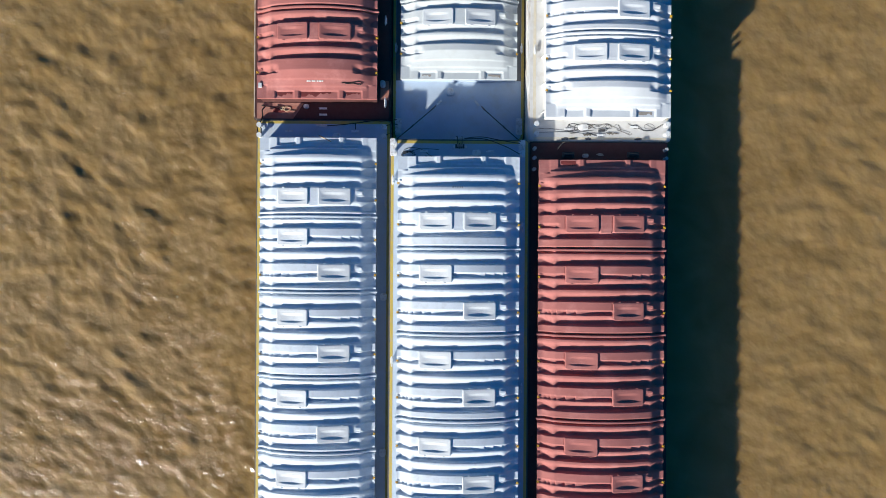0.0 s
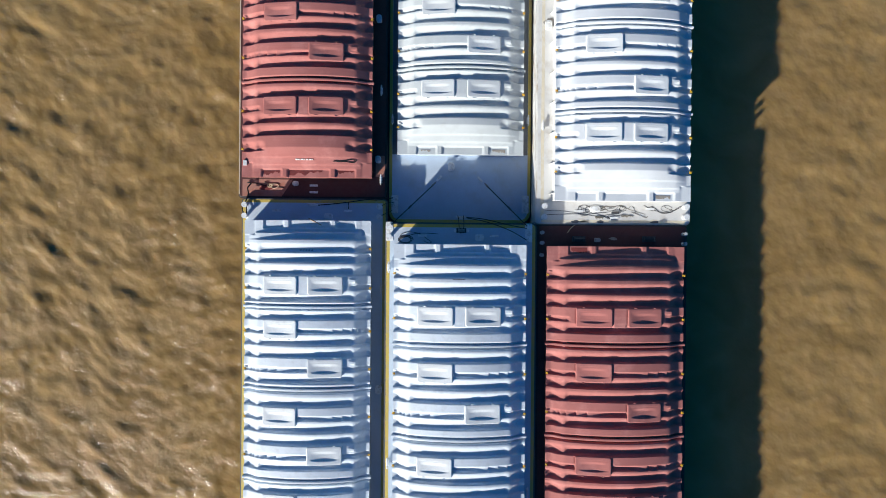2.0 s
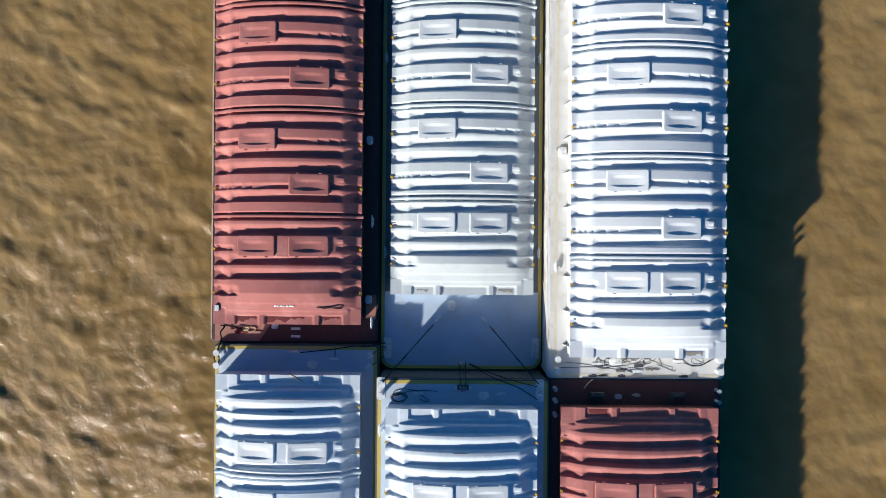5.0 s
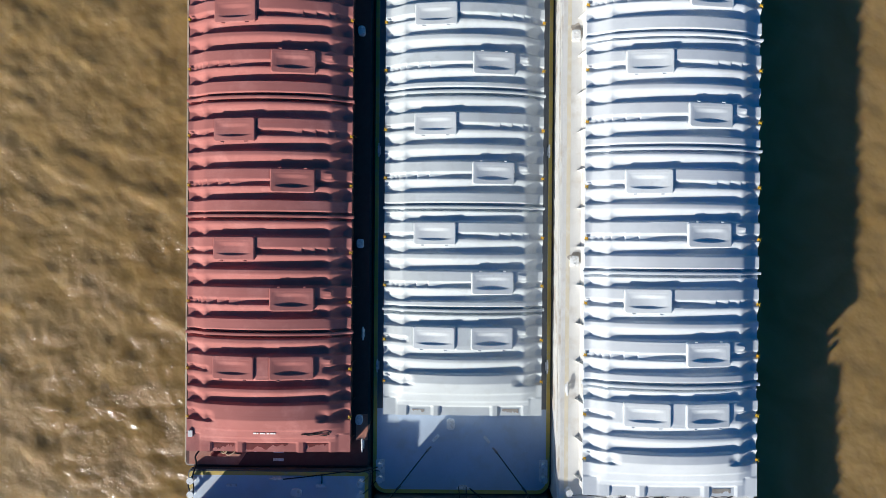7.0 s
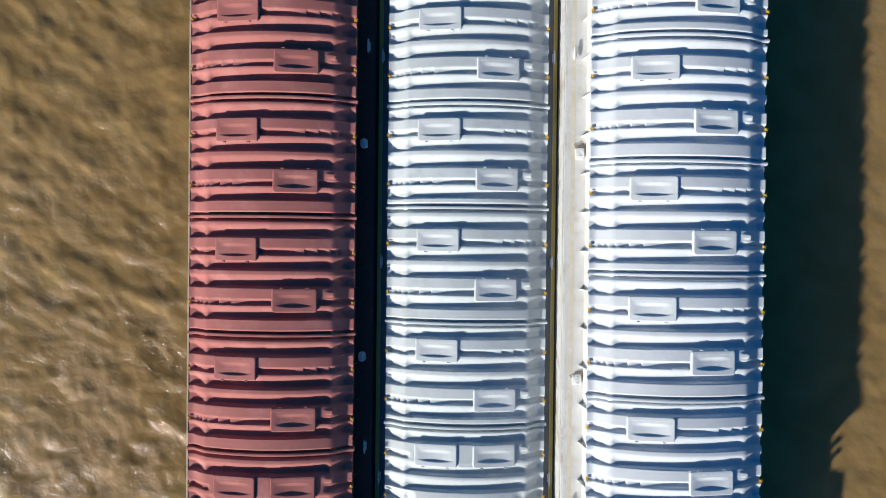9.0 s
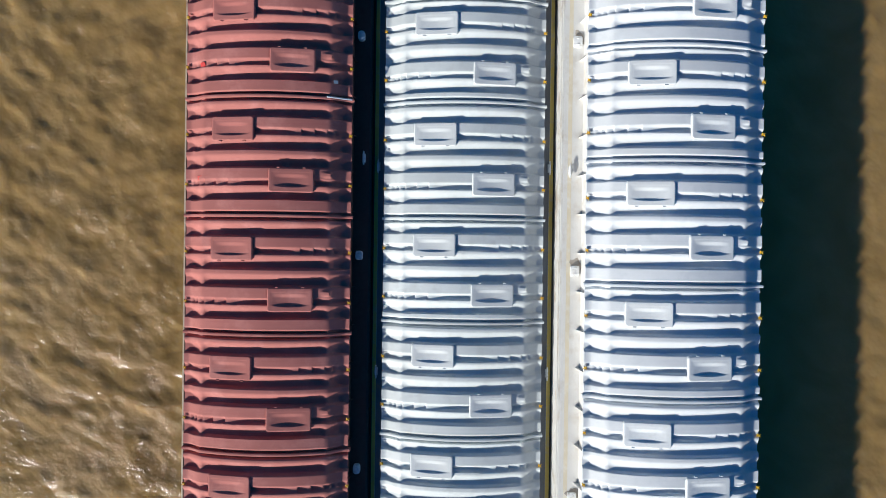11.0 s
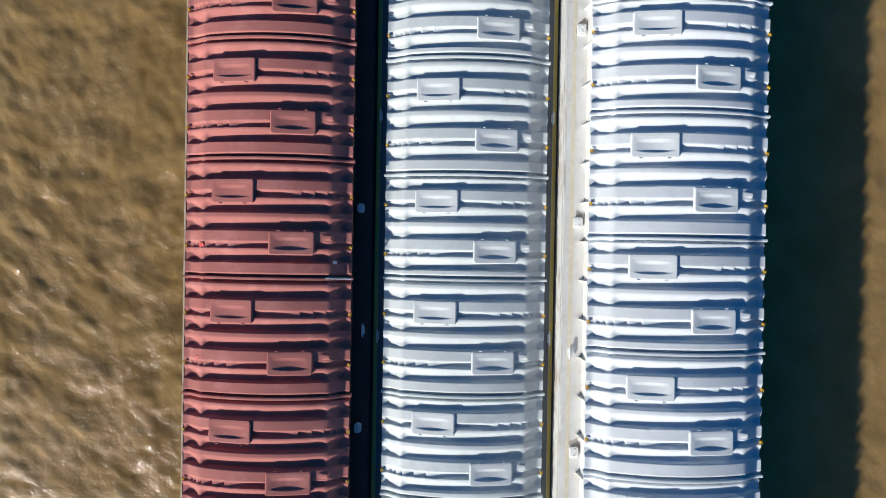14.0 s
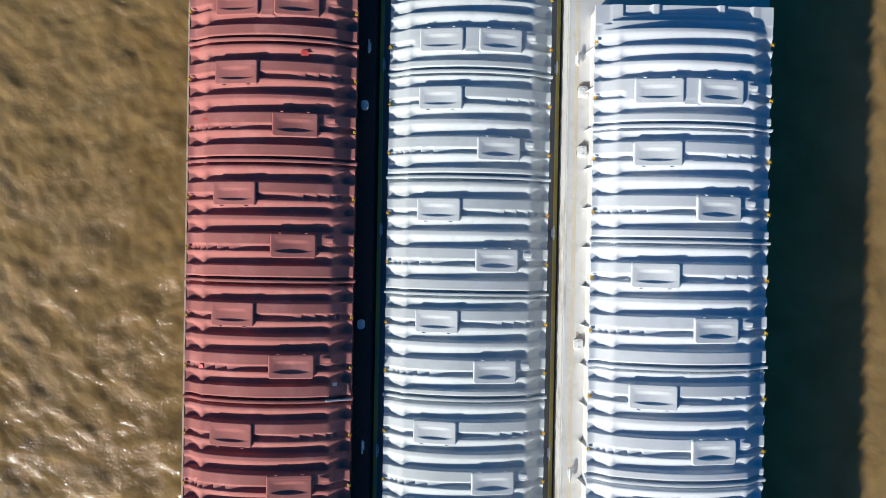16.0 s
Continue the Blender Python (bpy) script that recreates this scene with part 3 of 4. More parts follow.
IRON_POST = bollard_mesh(GREY_IRON, 0.68)
BOLLARD_ME, KEVEL_ME, BAR_ME = bollard_mesh(), kevel_mesh(0.80), bm_mesh("step_bar", box_bm(0.62, 0.16, 0.05, 0.012), BOLLARD)
LID_ME, LID_TALL, LID_RED = manhole_mesh(BOLLARD), manhole_mesh(BOLLARD, 0.30, 0.40, 0.54), manhole_mesh(DECK_DARK)
LID_ACROSS = manhole_mesh(BOLLARD, 0.12, 0.64, 0.46)
LID_WIDE, LID_SMALL = manhole_mesh(BOLLARD, 0.07, 0.78, 0.46), manhole_mesh(BOLLARD, 0.12, 0.44, 0.34)
PLATE_ME = plate_mesh(0.52, 1.35)


def fit_out(b, z, lids=(), bollards=(), plates=(), kevels=(), bars=(), lid_me=None, post_me=None):
    root, (ox, oy) = b
    for x, y in lids:
        child("manhole_lid", lid_me or LID_ME, root, pose(x - ox, y - oy, z + 0.004))
    for x, y in plates:
        child("base_plate", PLATE_ME, root, pose(x - ox, y - oy, z + 0.004))
    for x, y in bollards:
        child("bollard", post_me or BOLLARD_ME, root, pose(x - ox, y - oy, z + 0.006))
    for x, y, a in kevels:
        child("kevel", KEVEL_ME, root, pose(x - ox, y - oy, z + 0.004, 0, 0, a))
    for x, y, a in bars:
        child("step_bar", BAR_ME, root, pose(x - ox, y - oy, z + 0.004, 0, 0, a))


Z_UL, Z_UM, Z_UR, Z_LL, Z_LM, Z_LR = 1.30, 0.75, 2.80, 1.65, 3.20, 2.75
E_UL, E_UM, E_UR, E_LL, E_LM, E_LR = 2.50, 1.50, 4.05, 2.80, 4.35, 3.55

UL = barge("red cargo barge with pale sunlit left deck edge", -15.78, -4.82, 0.93, 64.6, Z_UL, 0.25, HULL_DARK, DECK_DARK, None, -10.42, 9.3, 2.30, 61.9, E_UL, brackets=(2.2, 0.18))
UM = barge("grey cargo barge with yellow deck edge, riding low", -4.74, 6.04, -0.88, 62.4, Z_UM, 0.85, HULL_DARK, DECK_GREY, YELLOW, 0.66, 9.3, 4.18, 60.35, E_UM)
UR = barge("cream cargo barge with worn yellow edge, riding high", 6.06, 17.12, -0.90, 59.4, Z_UR, 0.22, HULL_WHITE, DECK_CREAM, None, 11.86, 9.4, 0.65, 57.10, E_UR, brackets=(2.15, 0.26))
LL = barge("grey cargo barge with yellow deck edge beside open water", -15.42, -4.74, -59.0, 0.84, Z_LL, 0.25, HULL_GREY, DECK_PALE, YELLOW, -10.24, 9.05, -55.6, -0.82, E_LL)
LM = barge("grey cargo barge with yellow deck edge, riding high", -4.66, 6.06, -61.5, -0.95, Z_LM, 0.28, HULL_GREY, DECK_PALE, YELLOW, 0.62, 9.15, -60.0, -2.46, E_LM)
LR = barge("dark red cargo barge riding high beside its shadow", 6.20, 16.95, -61.5, -0.96, Z_LR, 0.22, HULL_DARK, DECK_DARK, None, 11.58, 9.65, -60.5, -2.52, E_LR)

lay_covers(-10.42, E_UL, 9.36, RED, 61.9, 2.30, 7, 6.70, 6.80, (0.0, 0.0), "faded red ribbed fibreglass hatch cover", "red covers of the long barge", 4.75, 4.95, (-1.70, 1.50), (1.81, 4.62))
lay_covers(0.66, E_UM, 9.32, GREYWHITE, 60.35, 4.18, 7, 6.15, 6.10, (0.23, -0.10), "weathered white ribbed fibreglass hatch cover", "white covers of the low barge", 4.65, 4.64, (-1.66, 1.62), (1.75, 4.56))
lay_covers(11.88, E_UR, 9.44, WHITE, 57.10, 0.65, 7, 6.25, 6.05, (0.27, -0.02), "clean white ribbed fibreglass hatch cover", "white covers of the cream barge", 4.75, 4.6, (-1.55, 1.58), (1.74, 4.54))
lay_covers(-10.24, E_LL, 9.05, BLUEWHITE, -0.82, -55.6, 7, 5.90, 5.90, (0.23, -0.10), "white ribbed fibreglass hatch cover", "white covers of the outer barge", 4.61, 4.6, (-1.77, 1.46), (1.78, 4.50))
lay_covers(0.62, E_LM, 9.15, BLUEWHITE, -2.46, -60.0, 7, 6.70, 6.30, (0.19, 0.19), "white ribbed fibreglass hatch cover", "white covers of the yellow-edged barge", 4.88, 4.7, (-1.69, 1.57), (2.00, 4.74))
lay_covers(11.58, E_LR, 9.65, RED, -2.52, -60.5, 7, 6.68, 6.20, (0.20, 0.20), "faded red ribbed fibreglass hatch cover", "red covers of the dark barge", 4.91, 4.7, (-1.62, 1.71), (2.03, 4.76))

# ---------------------------------------------------------------- deck fittings
for xa, xb, ya, yb in ((6.40, 6.62, -0.55, 59.0), (16.72, 16.92, 0.7, 59.0), (6.45, 16.75, -0.82, -0.62)):
    me = bm_mesh("edge_stripe", box_bm(xb - xa, yb - ya, 0.007), OLD_YELLOW)
    child("edge_stripe", me, UR[0], pose((xa + xb) / 2 - UR[1][0], (ya + yb) / 2 - UR[1][1], Z_UR + 0.004), "worn yellow paint strip")
# dark strips that put the covers' shade on the low barge's side decks
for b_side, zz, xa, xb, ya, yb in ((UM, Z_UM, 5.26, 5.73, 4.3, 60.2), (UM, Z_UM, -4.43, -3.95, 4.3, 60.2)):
    me = bm_mesh("side_deck", box_bm(xb - xa, yb - ya, 0.008), SIDE_SHADE)
    child("side_deck", me, b_side[0], pose((xa + xb) / 2 - b_side[1][0], (ya + yb) / 2 - b_side[1][1], zz + 0.004), "dark strip for the shade on the side deck")
fit_out(UM, Z_UM, lids=[(0.0, 3.38)], plates=[(-4.22, 0.55), (5.58, 0.6)], bollards=[(-4.22, 0.95), (-4.22, 0.15), (5.58, 1.0), (5.58, 0.2)],
        kevels=[(0.76, -0.40, 0)] + [(x, y, 90) for x in (-4.42, 5.74) for y in (6.9, 19.8, 32.0, 45.0, 54.7)])
fit_out(LM, Z_LM, lids=[(2.0, -1.95)], lid_me=LID_ACROSS, plates=[(-4.38, -1.55), (5.50, -1.6)], bollards=[(-4.38, -1.2), (-4.38, -1.95), (5.50, -1.25), (5.50, -2.0)],
        bars=[(-2.05, -1.83, 0), (3.06, -1.83, 0)], kevels=[(-4.42, -4.1, 90), (5.55, -7.6, 90), (-4.42, -18.0, 90), (5.55, -20.0, 90)])
fit_out(LL, Z_LL, lids=[(-5.25, -13.2), (-5.25, -25.6)])
fit_out(LL, Z_LL, lids=[(-9.04, -0.45)], lid_me=LID_ACROSS, bollards=[(-15.1, 0.35), (-15.1, -0.45), (-5.25, 0.25), (-5.25, -0.47)],
        kevels=[(-10.2, 0.40, 0), (-5.12, -5.7, 90)], bars=[(-12.85, -0.05, 0), (-7.6, -0.05, 0)])
fit_out(UR, Z_UR, lids=[(10.3, 0.16)], lid_me=LID_WIDE, bollards=[(6.62, 0.34), (6.62, -0.42), (16.72, 0.34), (16.72, -0.38)], bars=[(9.15, 0.0, 0), (14.25, 0.2, 0), (11.7, -0.45, 0)])
fit_out(UR, Z_UR, lids=[(6.86, y) for y in (13.3, 26.0, 38.8, 49.5, 52.8)], lid_me=manhole_mesh(BOLLARD, 0.16, 0.48, 0.60, 0.09))
fit_out(UR, Z_UR, kevels=[(6.52, y, 90) for y in (6.1, 31.6, 54.6)])
fit_out(LR, Z_LR, lids=[(10.5, -2.05)], lid_me=manhole_mesh(GREY_IRON, 0.10, 0.46, 0.30), bollards=[(6.50, -1.55), (6.50, -2.28), (6.48, -3.15), (16.66, -1.6), (16.66, -2.28)], post_me=IRON_POST)
fit_out(UL, Z_UL, lids=[(-11.55, 2.0)], lid_me=LID_SMALL, bars=[(-10.2, 1.35, 0), (-10.2, 1.85, 0)])
# tan strip along the sunlit left edge only, its brightness put in the colour
child("edge_rail", bm_mesh("edge_rail", box_bm(0.10, 63.2, 0.03, 0.01), TAN_EDGE), UL[0], pose(-5.42, 0, Z_UL - 0.004))
fit_out(UL, Z_UL, lids=[(-5.42, y) for y in (3.8, 14.2, 26.7, 39.5, 52.2)], lid_me=LID_TALL)
fit_out(UL, Z_UL, kevels=[(-5.22, y, 90) for y in (2.3, 8.9, 32.4, 55.6)])



# ---------------------------------------------------------------- ropes, wires and loose gear
def smooth_path(pts, per=6):
    P = [Vector(p) for p in pts]
    P = [P[0] * 2 - P[1]] + P + [P[-1] * 2 - P[-2]]
    out = []
    for i in range(1, len(P) - 2):
        for k in range(per):
            t = k / per
            a, b, c, d = P[i - 1], P[i], P[i + 1], P[i + 2]
            out.append(0.5 * ((2 * b) + (c - a) * t + (2 * a - 5 * b + 4 * c - d) * t * t + (3 * b - a - 3 * c + d) * t ** 3))
    out.append(P[-2])
    return out


def hose_mesh(name, pts, r, material, per=6, seg=7):
    path = smooth_path(pts, per)
    verts, faces = [], []
    for i, p in enumerate(path):
        q = path[min(i + 1, len(path) - 1)] - path[max(i - 1, 0)]
        q = q.normalized() if q.length > 1e-6 else Vector((1, 0, 0))
        side = q.cross(Vector((0, 0, 1)))
        side = side.normalized() if side.length > 1e-4 else Vector((1, 0, 0))
        up = side.cross(q)
        for k in range(seg):
            a = 2 * math.pi * k / seg
            verts.append(tuple(p + side * (r * math.cos(a)) + up * (r * math.sin(a))))
    for i in range(len(path) - 1):
        for k in range(seg):
            j = (k + 1) % seg
            faces.append((i * seg + k, i * seg + j, (i + 1) * seg + j, (i + 1) * seg + k))
    faces.append(tuple(range(seg))[::-1])
    faces.append(tuple(range((len(path) - 1) * seg, len(path) * seg)))
    return mesh_of(name, verts, faces, material, smooth=True)


def rope(pts, r, material, label, z=None, name="rope", category="rope", group=""):
    P = [(x, y, z + r + 0.006) if z is not None else (x, y, h) for x, y, *h in pts] if z is not None else pts
    return tagged(new(name, hose_mesh(name, P, r, material)), label, category, group)


def coil(cx, cy, r, turns, drift=0.02, flat=1.0, start=0.0):
    return [(cx + (r - drift * k) * math.cos(start + 2 * math.pi * k / 9), cy + flat * (r - drift * k) * math.sin(start + 2 * math.pi * k / 9)) for k in range(int(turns * 9))]


def lashing(a, b, label):
    """A wire lashing: deck eye, ratchet barrel near it, knotted wire to a bollard."""
    root = tagged(new("wire_lashing"), label, "wire lashing", "wire lashings")
    A, B = Vector(a), Vector(b)
    root.matrix_basis = Matrix.Translation(A)
    d = B - A
    n = 26
    pts = [tuple(d * (0.12 + 0.88 * i / n) + Vector((0, 0, -0.06 * math.sin(math.pi * i / n) + 0.06))) for i in range(n + 1)]
    child("wire", hose_mesh("wire", pts, 0.035, BLACK, per=2), root)
    flat_dir = math.degrees(math.atan2(d.y, d.x))
    child("deck_eye", bm_mesh("deck_eye", box_bm(0.52, 0.17, 0.07, 0.02), BOLLARD), root, pose(-0.05, 0.02, 0.0, 0, 0, flat_dir))
    bm = bmesh.new()
    tube_bm(0.06, 0.42, 12, bm=bm, turn=Matrix.Rotation(radians(90), 4, "Y"))
    tube_bm(0.085, 0.10, 12, bm=bm, at=(0.1, 0, 0), turn=Matrix.Rotation(radians(90), 4, "Y"), z0=0.16)
    child("ratchet", bm_mesh("ratchet", bm, STEEL), root, Matrix.Translation(d * 0.13 + Vector((0, 0, -0.10))) @ pose(0, 0, 0, 0, 0, flat_dir))
    p = d * 0.62
    child("turnbuckle", bm_mesh("turnbuckle", box_bm(0.34, 0.12, 0.10, 0.03), DARKBOX), root, Matrix.Translation(p) @ pose(0, 0, -0.04, 0, 0, flat_dir))
    return root


lashing((-0.85, 2.50, Z_UM + 0.01), (-4.30, -1.15, Z_LM + 0.30), "black wire lashing from grey deck to corner bollard")
lashing((2.22, 2.45, Z_UM + 0.01), (5.42, -1.20, Z_LM + 0.30), "black wire lashing from grey deck to corner bollard")

# barge-to-barge coupling at the middle of the meeting ends
cp = tagged(new("coupling_winch"), "dark steel coupling winch joining two barge ends", "winch")
cp.matrix_basis = Matrix.Translation((0.72, -1.45, Z_LM + 0.006))
child("base", bm_mesh("base", box_bm(0.70, 0.34, 0.06, 0.02), DARKBOX), cp)
child("drum", bm_mesh("drum", tube_bm(0.13, 0.46, 18, turn=Matrix.Rotation(radians(90), 4, "Y"), at=(0, 0, -0.06)), STEEL, True), cp)
for sx in (-0.45, 0.45):
    child("knob", bm_mesh("knob", tube_bm(0.10, 0.14, 16, r2=0.08), MARK_WHITE, True), cp, pose(sx, -0.03, 0.0))
for sx in (-0.16, 0.16):
    child("strap", hose_mesh("strap", [(sx, 0.05, 0.2), (sx * 1.1, 0.5, 0.1), (sx * 1.2, 0.95, -1.0), (sx * 1.4, 1.15, Z_UM - Z_LM + 0.25)], 0.03, BLACK), cp)
for k in range(7):
    a = 2 * math.pi * k / 7
    child("link", bm_mesh("link", tube_bm(0.05, 0.09, 8), BLACK), cp, pose(0.20 * math.cos(a), 0.16 * math.sin(a) - 0.02, 0.14 + 0.03 * (k % 3)))
rope([(1.15, -0.40, Z_UM + 0.2), (2.4, -0.62, Z_LM - 0.5), (3.9, -1.0, Z_LM + 0.12), (5.35, -1.30, Z_LM + 0.45)], 0.028, BLACK, "thin black wire running slack to a bollard", None, "wire", "wire")
rope([(1.2, -0.45, Z_UM + 0.2), (2.6, -0.85, Z_LM - 0.1), (4.2, -1.45, Z_LM + 0.10), (5.30, -2.10, Z_LM + 0.40)], 0.028, BLACK, "thin black wire running slack to a bollard", None, "wire", "wire")

rope(coil(-3.25, -2.12, 0.56, 2.6, 0.010, 0.55) + [(-2.6, -1.72), (-1.9, -1.66), (-1.1, -1.70), (-0.9, -1.72)], 0.018, BLACK, "black rope coiled loosely on grey deck", Z_LM)
rope([(-3.66, -2.0), (-3.5, -1.72), (-2.9, -1.58), (-2.2, -1.72), (-1.75, -2.05), (-1.4, -2.28), (-1.6, -2.36), (-1.95, -2.2)], 0.018, BLACK, "black rope end with frayed tail on grey deck", Z_LM)

rope([(-9.8, 0.36, Z_LL + 0.12), (-8.4, 0.50, Z_LL + 0.05), (-7.2, 0.66, Z_LL + 0.04), (-6.2, 0.80, Z_LL + 0.05), (-5.4, 0.78, Z_LL + 0.06), (-4.3, 0.98, Z_UM + 0.62)], 0.035, BLACK, "black wire stretched across the deck edge", None, "wire", "wire")
rope([(-7.55, 0.62), (-7.54, 0.35), (-7.55, 0.1)], 0.03, BLACK, "short black wire tail on grey deck", Z_LL, "wire", "wire")
for y in (0.25, -0.47):
    rope([(-5.25, y, Z_LL + 0.30), (-4.95, y + 0.18, Z_LL + 0.22), (-4.55, y + 0.42, Z_UM + 0.45), (-4.24, 0.5 + y * 0.5, Z_UM + 0.30)], 0.025, BLACK, "black mooring wire round a bollard", None, "wire", "wire")
rope([(-15.12, 0.35, Z_LL + 0.3), (-15.0, 0.75, Z_LL + 0.25), (-14.95, 1.2, Z_UL + 0.35), (-15.0, 1.62, Z_UL + 0.35), (-14.85, 1.95, Z_UL + 0.1), (-15.1, 2.05, Z_UL + 0.1)], 0.05, BLACK, "black mooring rope between two barge corners", None)
rope([(-15.12, -0.45, Z_LL + 0.3), (-15.28, 0.0, Z_LL + 0.3), (-15.22, 0.35, Z_LL + 0.32), (-14.98, 0.1, Z_LL + 0.3), (-15.0, -0.45, Z_LL + 0.3)], 0.04, BLACK, "black rope figure round two bollards", None)
for x0, y0, x1, y1 in ((-10.15, -0.66, -9.20, -1.16), (-10.02, -0.78, -9.62, -0.95)):
    rope([(x0, y0, E_LL + 0.33), ((x0 + x1) / 2, (y0 + y1) / 2, E_LL + 0.42), (x1, y1, E_LL + 0.50)], 0.03, BLACK if x0 < -10.1 else TAN_ROPE, "bent dark stick lying on white cover end", None, "stick", "stick")

# gear on the oxide red end deck
rope([(-14.9, 2.0), (-14.3, 1.95), (-13.7, 1.80), (-13.0, 1.72), (-12.4, 1.66)], 0.025, BLACK, "thin black line across red deck", Z_UL)
rope(coil(-13.45, 1.83, 0.22, 2.4, 0.004, 0.6) + [(-13.0, 1.95), (-12.8, 1.80), (-13.2, 1.62), (-13.6, 1.95), (-13.9, 2.05)], 0.035, TAN_ROPE, "tangled tan rope on red deck", Z_UL)


def stain(b, outline, z, material, name="paint_patch", thick=0.006):
    root, (ox, oy) = b
    return child(name, bm_mesh(name, prism_bm([(x - ox, y - oy) for x, y in outline], z, z + thick), material), root)


def blot(cx, cy, w, h, seed, n=22, rough=0.22):
    rng = random.Random(seed)
    out = []
    ph = [rng.random() * 6.28 for _ in range(4)]
    for i in range(n):
        a = 2 * math.pi * i / n
        k = 1 + rough * (math.sin(2 * a + ph[0]) * 0.5 + math.sin(3 * a + ph[1]) * 0.4 + math.sin(5 * a + ph[2]) * 0.35 + math.sin(7 * a + ph[3]) * 0.25)
        out.append((cx + w / 2 * k * math.cos(a), cy + h / 2 * k * math.sin(a)))
    return out


# sunlit parts of the deck painted on; the rest carries its shaded tone
stain(UL, [(-15.5, 1.02), (-12.6, 1.02), (-11.75, 2.28), (-15.5, 2.28)], Z_UL + 0.004, DECK_RED_SUNLIT)
stain(UL, blot(-13.75, 1.68, 0.85, 0.48, 3), Z_UL + 0.012, RUST)
# sunlit gap at the right deck edge, laid on as colour
stain(UL, [(-5.62, 2.55), (-4.93, 2.55), (-4.93, 4.1), (-5.62, 4.1)], Z_UL + 0.004, DECK_RED_SUNLIT)

# wires and hoses strewn over the cream end deck
rng = random.Random(11)
G = "strewn wires on the cream deck"
for pts in ([(6.75, 0.02), (7.6, 0.06), (8.6, -0.06), (9.3, -0.12), (9.9, -0.02), (10.6, -0.10), (11.2, -0.05)],
            [(6.8, -0.25), (7.9, -0.22), (9.0, -0.20), (9.6, -0.25), (10.3, -0.16), (10.8, -0.30), (11.3, -0.45)],
            coil(9.55, 0.16, 0.42, 1.3, 0.004, 0.75, 1.9) + [(10.2, 0.0), (10.7, 0.15), (11.1, 0.40), (11.5, 0.22), (11.9, 0.42), (12.3, 0.30)],
            [(9.0, 0.02), (9.2, 0.40), (9.35, 0.10), (9.1, -0.15), (9.5, -0.18)],
            coil(10.75, 0.22, 0.30, 2.3, 0.005, 0.6, 0.4) + [(11.6, 0.36), (12.2, 0.42), (12.6, 0.2), (12.9, 0.42)],
            [(10.9, -0.25), (11.1, -0.45), (11.4, -0.52), (11.2, -0.33), (11.6, -0.40), (11.5, -0.58)],
            [(12.6, 0.22), (13.1, 0.05), (13.6, -0.10), (13.9, -0.20), (13.8, -0.36)],
            [(13.0, 0.42), (13.2, 0.0), (13.05, -0.12)], [(12.9, -0.02), (13.4, -0.20), (13.95, -0.42), (14.1, -0.30)],
            [(13.8, 0.46), (14.3, 0.22), (14.9, 0.0), (15.5, -0.06), (16.0, 0.12), (16.4, 0.38), (16.7, 0.46)],
            coil(15.45, 0.25, 0.40, 1.2, 0.003, 0.55, 2.2) + [(15.9, 0.1), (16.5, 0.36)],
            [(14.0, 0.15), (14.35, 0.38), (14.5, 0.15), (14.2, 0.05)],
            coil(9.9, 0.12, 0.34, 1.6, 0.006, 0.8, 0.6) + [(10.6, 0.28), (11.0, 0.12), (11.6, 0.34)],
            [(9.3, -0.35), (9.9, -0.28), (10.6, -0.36), (11.3, -0.22), (11.9, -0.30), (12.4, -0.15)],
            [(10.2, 0.42), (10.5, 0.05), (10.9, 0.30), (11.3, 0.02), (11.8, 0.16), (12.1, 0.45), (12.5, 0.30), (12.2, 0.05)],
            coil(12.3, 0.2, 0.26, 1.4, 0.004, 0.7, 3.0) + [(12.0, -0.15), (11.6, -0.2)],
            [(14.4, 0.42), (14.8, 0.12), (15.1, -0.1), (15.8, -0.02), (16.2, 0.3)]):
    rope(pts, rng.uniform(0.010, 0.015), BLACK if rng.random() < 0.7 else ROPE, "black wire rope strewn on cream deck", Z_UR, "wire", "wire", G)
rope([(12.2 + 0.1 * math.cos(k * 2.1) + 0.05 * k, -0.32 + 0.08 * math.sin(k * 2.9)) for k in range(16)], 0.03, ROPE, "matted grey rope clump on cream deck", Z_UR)
rope([(10.4 + 0.14 * math.cos(k * 2.3) + 0.03 * k, -0.42 + 0.09 * math.sin(k * 2.7)) for k in range(16)], 0.03, ROPE, "matted grey rope clump on cream deck", Z_UR)
chock = tagged(new("fender_block", bm_mesh("fender_block", box_bm(0.55, 0.18, 0.10, 0.03), DARKBOX, True)), "dark grey fender block lying on cream deck", "fender")
chock.matrix_basis = pose(11.75, -0.10, Z_UR + 0.006, 0, 0, 3)
for x, w in ((8.9, 0.55), (10.7, 0.45), (14.6, 0.55)):
    stain(UR, blot(x, -0.74, w, 0.2, int(x * 10)), Z_UR + 0.014, DARKBOX, "rust_stain", 0.003)
for i in range(16):
    x = 7.4 + i * 0.6 + rng.uniform(-0.2, 0.2)
    stain(UR, blot(x, -0.66 + rng.uniform(-0.1, 0.05), rng.uniform(0.3, 0.9), rng.uniform(0.08, 0.2), i + 40), Z_UR + 0.011, OLD_YELLOW, "rust_stain", 0.003)
for y, s in ((52.9, 0.5), (38.9, 0.4), (26.1, 0.5), (13.4, 0.4), (49.6, 0.45)):
    stain(UR, blot(6.95, y + 0.12, s * 1.6, s * 1.7, int(y), rough=0.4), Z_UR + 0.010, SILT, "rust_stain", 0.003)
st = tagged(new("stick", hose_mesh("stick", [(8.9, -0.98, Z_UR - 0.02), (8.6, -1.2, Z_LR + 0.12), (8.35, -1.55, Z_LR + 0.04)], 0.035, TAN_ROPE)), "pale broken stick leaning at the barge end", "stick")


